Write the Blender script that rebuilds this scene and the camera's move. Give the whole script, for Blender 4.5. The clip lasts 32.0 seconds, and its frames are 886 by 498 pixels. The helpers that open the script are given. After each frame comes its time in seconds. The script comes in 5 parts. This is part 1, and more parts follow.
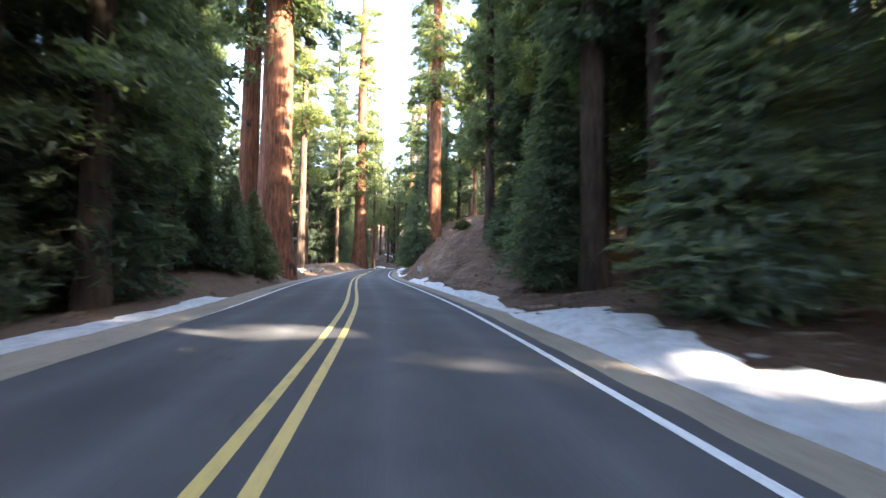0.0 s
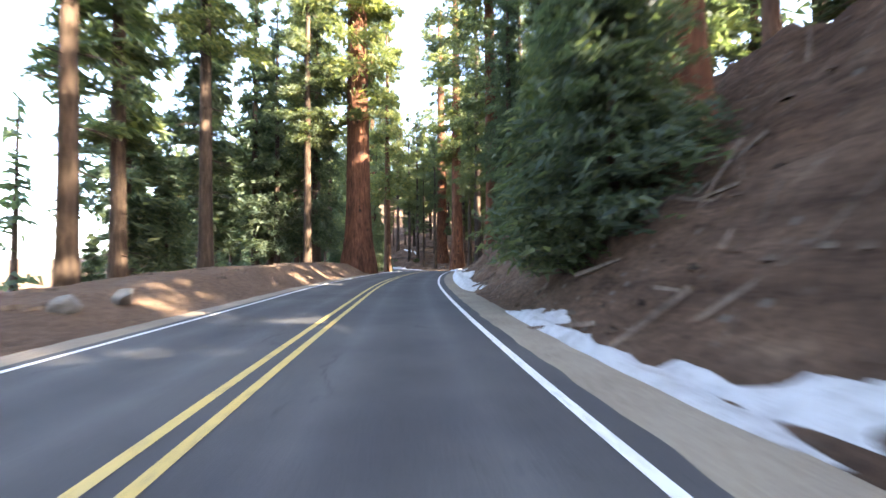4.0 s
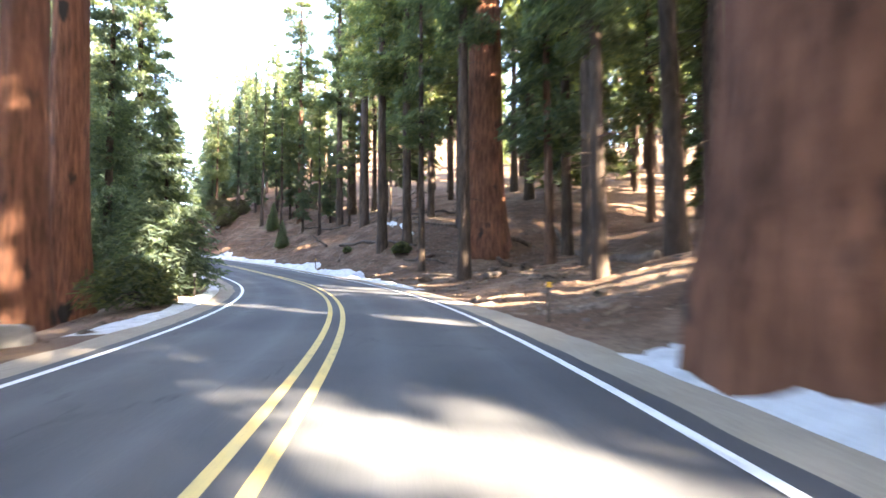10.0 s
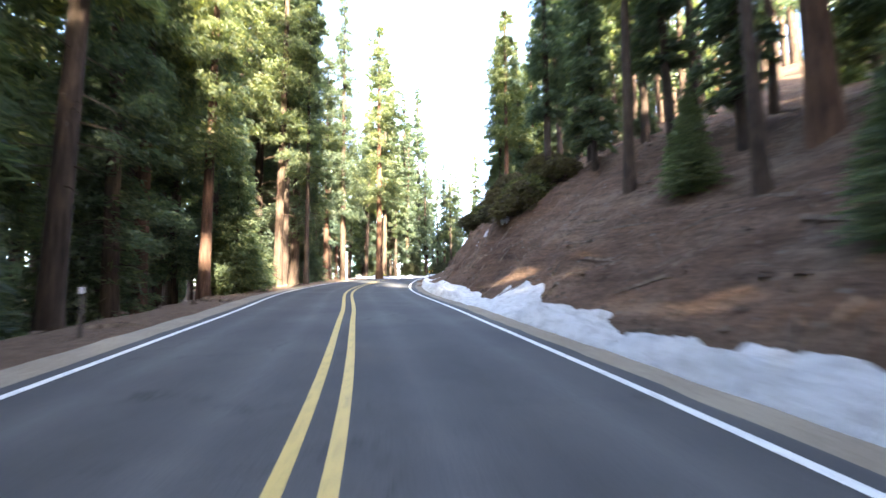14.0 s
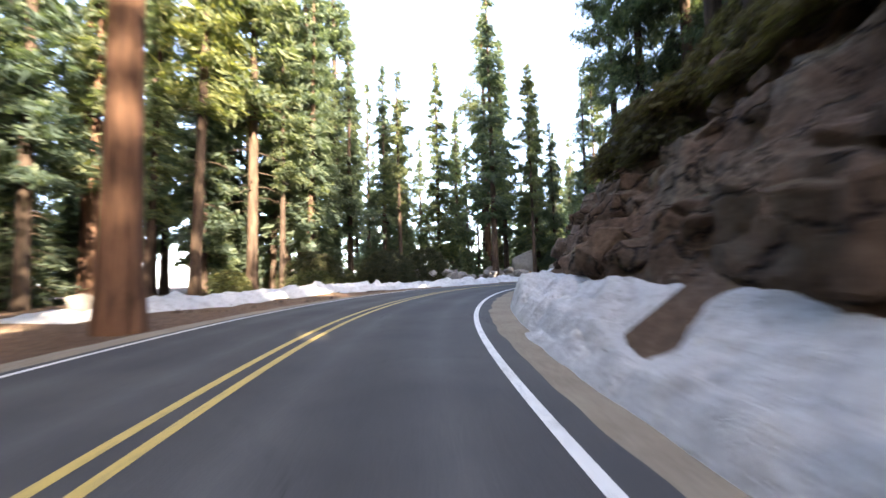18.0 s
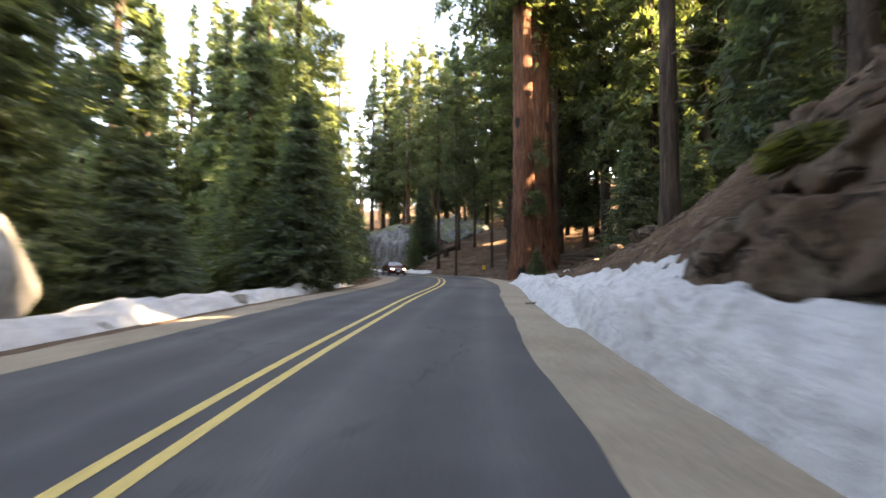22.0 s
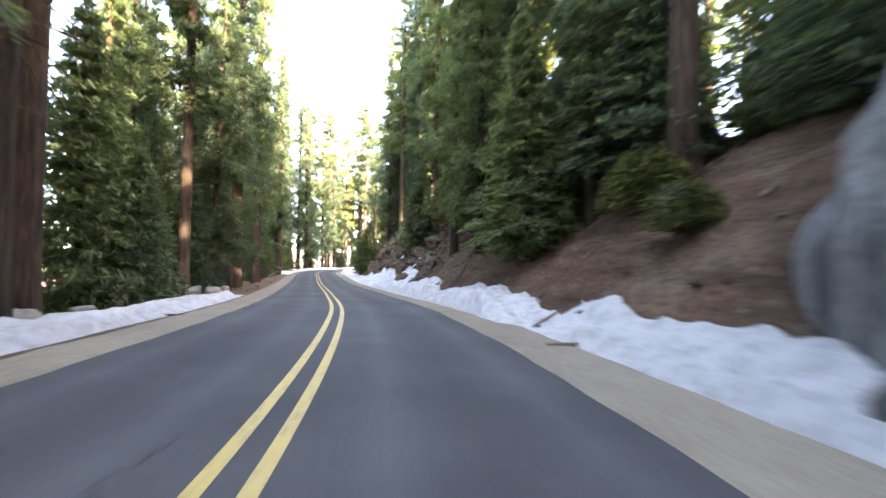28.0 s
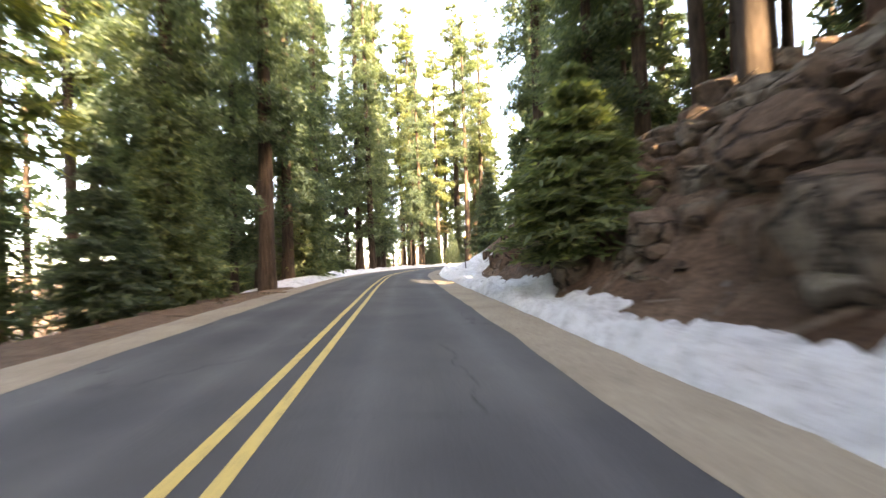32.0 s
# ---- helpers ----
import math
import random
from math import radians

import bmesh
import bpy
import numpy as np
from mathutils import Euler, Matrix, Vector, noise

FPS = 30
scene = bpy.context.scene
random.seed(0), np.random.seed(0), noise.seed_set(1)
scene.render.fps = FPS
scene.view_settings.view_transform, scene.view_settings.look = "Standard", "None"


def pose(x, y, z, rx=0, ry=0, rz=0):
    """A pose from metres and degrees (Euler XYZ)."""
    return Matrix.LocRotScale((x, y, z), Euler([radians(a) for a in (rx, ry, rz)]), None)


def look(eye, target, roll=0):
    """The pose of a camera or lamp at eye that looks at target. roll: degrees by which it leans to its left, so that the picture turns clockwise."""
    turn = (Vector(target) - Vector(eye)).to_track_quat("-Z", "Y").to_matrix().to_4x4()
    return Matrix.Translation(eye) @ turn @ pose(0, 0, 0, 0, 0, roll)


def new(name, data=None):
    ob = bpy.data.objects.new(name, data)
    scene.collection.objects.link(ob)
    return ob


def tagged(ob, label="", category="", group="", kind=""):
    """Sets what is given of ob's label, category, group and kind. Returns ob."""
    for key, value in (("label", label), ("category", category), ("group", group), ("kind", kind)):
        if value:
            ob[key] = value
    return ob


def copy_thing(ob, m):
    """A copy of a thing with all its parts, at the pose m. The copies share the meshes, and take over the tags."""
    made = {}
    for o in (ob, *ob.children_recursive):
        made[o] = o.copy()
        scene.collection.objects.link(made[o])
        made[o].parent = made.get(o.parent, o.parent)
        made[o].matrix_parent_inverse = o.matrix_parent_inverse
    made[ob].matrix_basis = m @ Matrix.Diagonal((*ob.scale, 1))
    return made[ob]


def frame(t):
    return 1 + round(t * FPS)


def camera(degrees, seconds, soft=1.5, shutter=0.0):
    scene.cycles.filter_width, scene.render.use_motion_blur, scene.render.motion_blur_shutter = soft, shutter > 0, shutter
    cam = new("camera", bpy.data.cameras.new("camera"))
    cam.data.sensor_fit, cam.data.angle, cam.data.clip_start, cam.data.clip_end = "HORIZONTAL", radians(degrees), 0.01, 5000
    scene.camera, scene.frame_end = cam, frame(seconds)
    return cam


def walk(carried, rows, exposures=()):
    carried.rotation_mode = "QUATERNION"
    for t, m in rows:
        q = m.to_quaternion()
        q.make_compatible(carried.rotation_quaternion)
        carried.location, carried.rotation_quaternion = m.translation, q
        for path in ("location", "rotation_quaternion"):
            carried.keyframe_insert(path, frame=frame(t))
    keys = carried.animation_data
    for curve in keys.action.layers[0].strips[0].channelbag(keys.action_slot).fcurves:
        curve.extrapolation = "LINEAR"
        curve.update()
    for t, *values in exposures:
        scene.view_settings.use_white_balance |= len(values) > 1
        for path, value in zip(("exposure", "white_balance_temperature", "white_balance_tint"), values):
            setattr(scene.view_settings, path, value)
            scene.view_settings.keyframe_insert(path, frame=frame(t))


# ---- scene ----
import functools

cam = camera(89.8, 32.0, shutter=0.5)
PATH = [
    (0, (0.000, -0.000, 1.300), (0.000, 1.998, 1.381), 1.03),
    (0.5, (-0.678, 6.203, 1.341), (-0.756, 8.200, 1.431), 0.93),
    (1, (-1.570, 12.378, 1.394), (-1.708, 14.371, 1.486), 0.82),
    (1.5, (-2.613, 18.534, 1.441), (-2.786, 20.525, 1.534), 0.17),
    (2, (-3.717, 24.693, 1.466), (-3.892, 26.684, 1.545), -0.57),
    (2.5, (-4.795, 30.854, 1.465), (-4.956, 32.847, 1.536), -1.04),
    (3, (-5.787, 37.035, 1.449), (-5.915, 39.030, 1.509), -0.59),
    (3.5, (-6.676, 43.229, 1.423), (-6.771, 45.226, 1.485), -0.64),
    (4, (-7.476, 49.435, 1.417), (-7.547, 51.432, 1.491), -0.50),
    (4.5, (-8.210, 55.653, 1.444), (-8.261, 57.651, 1.531), -0.46),
    (5, (-8.883, 61.889, 1.506), (-8.914, 63.887, 1.608), -0.49),
    (5.5, (-9.478, 68.151, 1.605), (-9.478, 70.147, 1.723), -0.60),
    (6, (-9.937, 74.445, 1.706), (-9.880, 76.441, 1.820), -0.28),
    (6.5, (-10.233, 80.752, 1.790), (-10.124, 82.746, 1.895), -0.27),
    (7, (-10.371, 87.092, 1.890), (-10.215, 89.084, 1.983), 0.24),
    (7.5, (-10.386, 93.479, 1.947), (-10.198, 95.468, 2.039), 1.01),
    (8, (-10.344, 99.928, 1.968), (-10.149, 101.917, 2.045), 1.86),
    (8.5, (-10.323, 106.434, 1.949), (-10.147, 108.424, 2.025), 1.79),
    (9, (-10.432, 112.976, 1.901), (-10.316, 114.972, 1.966), 0.92),
    (9.5, (-10.830, 119.509, 1.820), (-10.837, 121.508, 1.877), 0.42),
    (10, (-11.719, 125.988, 1.725), (-11.902, 127.979, 1.782), -0.17),
    (10.5, (-13.188, 132.311, 1.679), (-13.551, 134.277, 1.744), -0.01),
    (11, (-15.207, 138.318, 1.657), (-15.765, 140.236, 1.745), -0.31),
    (11.5, (-17.707, 143.846, 1.677), (-18.457, 145.697, 1.787), -0.41),
    (12, (-20.612, 148.856, 1.769), (-21.554, 150.615, 1.900), -0.58),
    (12.5, (-23.880, 153.491, 1.904), (-24.957, 155.170, 2.044), -1.18),
    (13, (-27.577, 157.955, 2.131), (-28.767, 159.554, 2.304), -1.19),
    (13.5, (-31.620, 162.308, 2.410), (-32.883, 163.847, 2.595), -1.16),
    (14, (-35.974, 166.543, 2.779), (-37.316, 168.014, 2.971), -0.67),
    (14.5, (-40.594, 170.610, 3.133), (-42.002, 172.018, 3.320), -0.29),
    (15, (-45.396, 174.536, 3.486), (-46.842, 175.906, 3.672), 0.04),
    (15.5, (-50.265, 178.430, 3.850), (-51.703, 179.808, 4.037), 0.37),
    (16, (-55.041, 182.481, 4.223), (-56.406, 183.932, 4.399), 0.17),
    (16.5, (-59.624, 186.787, 4.603), (-60.916, 188.304, 4.774), -0.05),
    (17, (-64.021, 191.319, 4.955), (-65.253, 192.886, 5.118), -0.76),
    (17.5, (-68.214, 196.049, 5.276), (-69.368, 197.675, 5.435), -1.06),
    (18, (-72.111, 201.027, 5.574), (-73.143, 202.733, 5.726), -1.63),
    (18.5, (-75.567, 206.290, 5.841), (-76.433, 208.087, 5.988), -1.73),
    (19, (-78.445, 211.851, 6.079), (-79.101, 213.735, 6.217), -1.18),
    (19.5, (-80.604, 217.682, 6.290), (-81.015, 219.635, 6.416), -0.83),
    (20, (-82.000, 223.721, 6.459), (-82.169, 225.711, 6.571), -0.95),
    (20.5, (-82.688, 229.850, 6.581), (-82.639, 231.847, 6.682), -0.63),
    (21, (-82.721, 235.999, 6.661), (-82.448, 237.978, 6.748), 0.70),
    (21.5, (-82.037, 242.159, 6.750), (-81.525, 244.090, 6.846), -0.02),
    (22, (-80.565, 248.245, 6.877), (-79.802, 250.091, 6.978), 0.08),
    (22.5, (-78.373, 254.156, 7.044), (-77.425, 255.913, 7.151), 0.80),
    (23, (-75.700, 259.901, 7.207), (-74.653, 261.601, 7.315), 1.49),
    (23.5, (-72.858, 265.559, 7.361), (-71.799, 267.253, 7.463), 2.47),
    (24, (-70.129, 271.254, 7.501), (-69.134, 272.986, 7.599), 3.29),
    (24.5, (-67.718, 277.047, 7.624), (-66.837, 278.840, 7.713), 3.52),
    (25, (-65.860, 282.986, 7.703), (-65.188, 284.869, 7.775), 2.84),
    (25.5, (-64.733, 289.046, 7.737), (-64.302, 290.998, 7.808), 1.72),
    (26, (-64.387, 295.208, 7.775), (-64.221, 297.200, 7.862), 0.61),
    (26.5, (-64.736, 301.389, 7.876), (-64.772, 303.386, 7.990), 0.07),
    (27, (-65.721, 307.536, 8.060), (-65.967, 309.518, 8.175), 0.27),
    (27.5, (-67.346, 313.569, 8.160), (-67.797, 315.516, 8.251), 0.53),
    (28, (-69.566, 319.429, 8.182), (-70.200, 321.325, 8.247), 0.87),
    (28.5, (-72.296, 325.092, 8.125), (-73.080, 326.931, 8.166), 1.36),
    (29, (-75.414, 330.571, 8.004), (-76.304, 332.362, 8.035), 0.73),
    (29.5, (-78.758, 335.907, 7.824), (-79.708, 337.667, 7.849), 0.03),
    (30, (-82.248, 341.140, 7.661), (-83.235, 342.879, 7.693), -0.89),
    (30.5, (-85.793, 346.285, 7.542), (-86.798, 348.014, 7.588), -1.58),
    (31, (-89.358, 351.386, 7.418), (-90.369, 353.111, 7.465), -2.17),
    (31.5, (-92.899, 356.459, 7.312), (-93.901, 358.189, 7.361), -2.26),
    (32, (-96.393, 361.546, 7.246), (-97.372, 363.289, 7.298), -1.84),
]
walk(cam, [(t, look(eye, target, roll)) for t, eye, target, roll in PATH],
     exposures=[(0, 4.4, 7000, 14), (1, 4.6, 7200, 15), (3, 4.3, 7100, 14), (6, 4.5, 7500, 15), (8, 5.0, 7400, 16), (9, 5.05, 7500, 15), (10, 5.05, 7200, 14), (11, 4.8, 6800, 13), (13, 4.45, 7000, 12), (16, 4.05, 7000, 13), (17, 3.7, 7000, 15), (19, 3.85, 9000, 16), (20, 4.0, 10200, 17), (21, 4.15, 10800, 17), (22, 4.35, 10200, 16), (23, 4.4, 9200, 15), (24, 4.85, 8600, 16), (25, 5.25, 8800, 16), (26, 5.4, 9200, 18), (29, 4.6, 8200, 15), (31, 4.55, 9200, 16), (32, 4.4, 10000, 16)])

# ---- light ----
world = bpy.data.worlds.new("sky")
scene.world = world
world.use_nodes = True
wn = world.node_tree.nodes
sky_tex = wn.new("ShaderNodeTexSky")
sky_tex.sky_type = "NISHITA"
sky_tex.sun_disc = False
SUN_ELEV, SUN_AZ = 24.0, -117.0          # degrees; azimuth counted to the left of +y
sky_tex.sun_elevation = radians(SUN_ELEV)
sky_tex.sun_rotation = radians(-SUN_AZ)
sky_tex.air_density, sky_tex.dust_density, sky_tex.ozone_density = 0.7, 6.0, 0.4
sky_tex.altitude = 2000
world.node_tree.links.new(sky_tex.outputs[0], wn["Background"].inputs[0])
wn["Background"].inputs[1].default_value = 0.15
sun = new("sun", bpy.data.lights.new("sun", "SUN"))
sun.data.energy, sun.data.angle, sun.data.color = 4.2, radians(0.6), (1.0, 0.92, 0.78)
_a, _e = radians(SUN_AZ), radians(SUN_ELEV)
sun_way = Vector((-math.sin(_a) * math.cos(_e), math.cos(_a) * math.cos(_e), math.sin(_e)))
sun.matrix_world = look(sun_way * 300, (0, 0, 0))


# ---- materials ----
def material(name, build, **kw):
    m = bpy.data.materials.new(name)
    m.use_nodes = True
    nt = m.node_tree
    build(nt, nt.nodes["Principled BSDF"], **kw)
    return m


def nd(nt, kind, **values):
    n = nt.nodes.new(kind)
    for k, v in values.items():
        n.inputs[k.replace("_", " ")].default_value = v
    return n


def noise_node(nt, vec, scale, detail=5.0, rough=0.6):
    n = nt.nodes.new("ShaderNodeTexNoise")
    n.inputs["Scale"].default_value, n.inputs["Detail"].default_value, n.inputs["Roughness"].default_value = scale, detail, rough
    if vec:
        nt.links.new(vec, n.inputs["Vector"])
    return n


def ramp(nt, fac, stops):
    n = nt.nodes.new("ShaderNodeValToRGB")
    while len(n.color_ramp.elements) < len(stops):
        n.color_ramp.elements.new(0.5)
    for e, (p, c) in zip(n.color_ramp.elements, stops):
        e.position, e.color = p, (*c, 1)
    nt.links.new(fac, n.inputs[0])
    return n


def mix(nt, fac, a, b, kind="MIX"):
    n = nt.nodes.new("ShaderNodeMix")
    n.data_type, n.blend_type = "RGBA", kind
    for sock, v in ((n.inputs[0], fac), (n.inputs[6], a), (n.inputs[7], b)):
        if isinstance(v, bpy.types.NodeSocket):
            nt.links.new(v, sock)
        elif isinstance(v, float):
            sock.default_value = v
        else:
            sock.default_value = (*v, 1)
    return n.outputs[2]


def bump(nt, p, height, strength, dist=0.05):
    b = nd(nt, "ShaderNodeBump", Strength=strength, Distance=dist)
    nt.links.new(height, b.inputs["Height"])
    nt.links.new(b.outputs[0], p.inputs["Normal"])


def place(nt, scale=(1, 1, 1), world_space=False):
    if world_space:
        src = nt.nodes.new("ShaderNodeNewGeometry").outputs["Position"]
    else:
        src = nt.nodes.new("ShaderNodeTexCoord").outputs["Object"]
    m = nt.nodes.new("ShaderNodeMapping")
    m.inputs["Scale"].default_value = scale
    nt.links.new(src, m.inputs[0])
    return m.outputs[0]


def two_scale(nt, p, stops_big, stops_small, big, small, amount=0.5, rough=0.9, bump_s=0.5, dist=0.05, world_space=True, stretch=(1, 1, 1)):
    v = place(nt, stretch, world_space)
    a = noise_node(nt, v, big)
    b = noise_node(nt, v, small, 8, 0.7)
    ca, cb = ramp(nt, a.outputs[0], stops_big), ramp(nt, b.outputs[0], stops_small)
    nt.links.new(mix(nt, amount, ca.outputs[0], cb.outputs[0]), p.inputs["Base Color"])
    p.inputs["Roughness"].default_value = rough
    p.inputs["Specular IOR Level"].default_value = 0.25
    bump(nt, p, b.outputs[0], bump_s, dist)


def bark(nt, p, dark, light, rough=0.95, scars=False):
    v = place(nt, (1, 1, 0.12))
    a = noise_node(nt, v, 7.0, 6, 0.65)
    b = noise_node(nt, place(nt, (1, 1, 0.5)), 0.9, 3)
    c = ramp(nt, a.outputs[0], [(0.3, dark), (0.7, light)])
    tone = ramp(nt, b.outputs[0], [(0.3, (0.6, 0.6, 0.62)), (0.7, (1.15, 1.1, 1.05))])
    oi = nt.nodes.new("ShaderNodeObjectInfo")
    vary = ramp(nt, oi.outputs["Random"], [(0.0, (0.75, 0.75, 0.78)), (1.0, (1.2, 1.12, 1.05))])
    c2 = mix(nt, 1.0, c.outputs[0], tone.outputs[0], "MULTIPLY")
    if scars:
        burn = noise_node(nt, place(nt, (1.1, 1.1, 0.55)), 0.9, 4, 0.5)
        c2 = mix(nt, ramp(nt, burn.outputs[0], [(0.63, (0, 0, 0)), (0.7, (1, 1, 1))]).outputs[0], c2, (0.022, 0.019, 0.018))
    nt.links.new(mix(nt, 1.0, c2, vary.outputs[0], "MULTIPLY"), p.inputs["Base Color"])
    p.inputs["Roughness"].default_value = rough
    p.inputs["Specular IOR Level"].default_value = 0.15
    bump(nt, p, a.outputs[0], 0.9, 0.12)


def foliage(nt, p, dark, light, tip):
    g = nt.nodes.new("ShaderNodeNewGeometry")
    isl = ramp(nt, g.outputs["Random Per Island"], [(0.0, dark), (0.6, light), (1.0, tip)])
    oi = nt.nodes.new("ShaderNodeObjectInfo")
    vary = ramp(nt, oi.outputs["Random"], [(0.0, (0.7, 0.78, 0.85)), (0.5, (1, 1, 1)), (1.0, (1.25, 1.2, 0.95))])
    col = mix(nt, 1.0, isl.outputs[0], vary.outputs[0], "MULTIPLY")
    nt.links.new(col, p.inputs["Base Color"])
    p.inputs["Roughness"].default_value = 0.55
    p.inputs["Specular IOR Level"].default_value = 0.25
    tr = nt.nodes.new("ShaderNodeBsdfTranslucent")
    warm = mix(nt, 1.0, col, (1.6, 1.6, 0.75), "MULTIPLY")
    nt.links.new(warm, tr.inputs[0])
    ms = nt.nodes.new("ShaderNodeMixShader")
    ms.inputs[0].default_value = 0.5
    out = nt.nodes["Material Output"]
    nt.links.new(p.outputs[0], ms.inputs[1])
    nt.links.new(tr.outputs[0], ms.inputs[2])
    nt.links.new(ms.outputs[0], out.inputs[0])


def asphalt(nt, p):
    v = place(nt, (1, 1, 1), True)
    fine = noise_node(nt, v, 60.0, 4, 0.7)
    big = noise_node(nt, v, 0.35, 4, 0.6)
    c = ramp(nt, fine.outputs[0], [(0.3, (0.042, 0.043, 0.046)), (0.7, (0.092, 0.092, 0.094))])
    t = ramp(nt, big.outputs[0], [(0.35, (0.78, 0.78, 0.8)), (0.65, (1.2, 1.19, 1.15))])
    col = mix(nt, 1.0, c.outputs[0], t.outputs[0], "MULTIPLY")
    # polished wheel tracks and darker oil strip along each lane
    at = nt.nodes.new("ShaderNodeAttribute")
    at.attribute_name = "across"
    ab = nt.nodes.new("ShaderNodeMath")
    ab.operation = "ABSOLUTE"
    nt.links.new(at.outputs["Fac"], ab.inputs[0])
    sc = nt.nodes.new("ShaderNodeMath")
    sc.operation = "MULTIPLY"
    sc.inputs[1].default_value = 0.25
    nt.links.new(ab.outputs[0], sc.inputs[0])
    w = [(0.0, 0.95), (0.16, 1.0), (0.23, 1.36), (0.31, 1.0), (0.42, 0.8), (0.53, 1.0), (0.61, 1.36), (0.69, 1.0), (0.85, 0.95)]
    tracks = ramp(nt, sc.outputs[0], [(q, (k, k, k)) for q, k in w])
    col = mix(nt, 0.8, col, mix(nt, 1.0, col, tracks.outputs[0], "MULTIPLY"))
    # fine dark cracks in patches
    warp = nt.nodes.new("ShaderNodeVectorMath")
    warp.operation = "ADD"
    wob = noise_node(nt, v, 1.3, 4, 0.6)
    nt.links.new(v, warp.inputs[0])
    nt.links.new(wob.outputs["Color"], warp.inputs[1])
    vo = nt.nodes.new("ShaderNodeTexVoronoi")
    vo.feature = "DISTANCE_TO_EDGE"
    vo.inputs["Scale"].default_value = 0.3
    nt.links.new(warp.outputs[0], vo.inputs["Vector"])
    crack = ramp(nt, vo.outputs["Distance"], [(0.0, (0.35, 0.35, 0.36)), (0.006, (1, 1, 1))])
    mask = ramp(nt, big.outputs[0], [(0.45, (0, 0, 0)), (0.55, (1, 1, 1))])
    col = mix(nt, mask.outputs[0], col, mix(nt, 1.0, col, crack.outputs[0], "MULTIPLY"))
    nt.links.new(col, p.inputs["Base Color"])
    p.inputs["Roughness"].default_value = 0.8
    p.inputs["Specular IOR Level"].default_value = 0.3
    bump(nt, p, fine.outputs[0], 0.25, 0.01)


def paint(nt, p, colour, worn):
    v = place(nt, (1, 1, 1), True)
    n = noise_node(nt, v, 9.0, 8, 0.75)
    c = ramp(nt, n.outputs[0], [(0.32, worn), (0.5, colour)])
    nt.links.new(c.outputs[0], p.inputs["Base Color"])
    p.inputs["Roughness"].default_value = 0.6


def snowy(nt, p):
    v = place(nt, (1, 1, 1), True)
    n = noise_node(nt, v, 3.0, 8, 0.7)
    d = noise_node(nt, v, 14.0, 6, 0.8)
    c = ramp(nt, n.outputs[0], [(0.3, (0.46, 0.45, 0.44)), (0.55, (0.76, 0.76, 0.76))])
    dirt = ramp(nt, d.outputs[0], [(0.54, (1, 1, 1)), (0.75, (0.38, 0.32, 0.26))])
    nt.links.new(mix(nt, 1.0, c.outputs[0], dirt.outputs[0], "MULTIPLY"), p.inputs["Base Color"])
    p.inputs["Roughness"].default_value = 0.6
    p.inputs["Specular IOR Level"].default_value = 0.3
    bump(nt, p, n.outputs[0], 1.0, 0.26)


def plain(nt, p, colour, rough=0.5, metal=0.0):
    v = place(nt, (1, 1, 1))
    n = noise_node(nt, v, 12.0, 5, 0.6)
    c = ramp(nt, n.outputs[0], [(0.3, tuple(x * 0.85 for x in colour)), (0.7, colour)])
    nt.links.new(c.outputs[0], p.inputs["Base Color"])
    p.inputs["Roughness"].default_value, p.inputs["Metallic"].default_value = rough, metal


M_ASPHALT = material("asphalt", asphalt)
M_YELLOW = material("yellow_road_paint", paint, colour=(0.58, 0.42, 0.13), worn=(0.2, 0.15, 0.07))
M_WHITE = material("white_road_paint", paint, colour=(0.72, 0.72, 0.7), worn=(0.25, 0.25, 0.25))
M_SNOW = material("old_snow", snowy)
M_DUFF = material("pine_needle_litter", two_scale, stops_big=[(0.3, (0.105, 0.064, 0.041)), (0.7, (0.2, 0.13, 0.088))],
                  stops_small=[(0.3, (0.055, 0.035, 0.025)), (0.55, (0.17, 0.108, 0.07)), (0.75, (0.3, 0.21, 0.145))], big=0.35, small=5.0, amount=0.6, bump_s=1.0, dist=0.18)


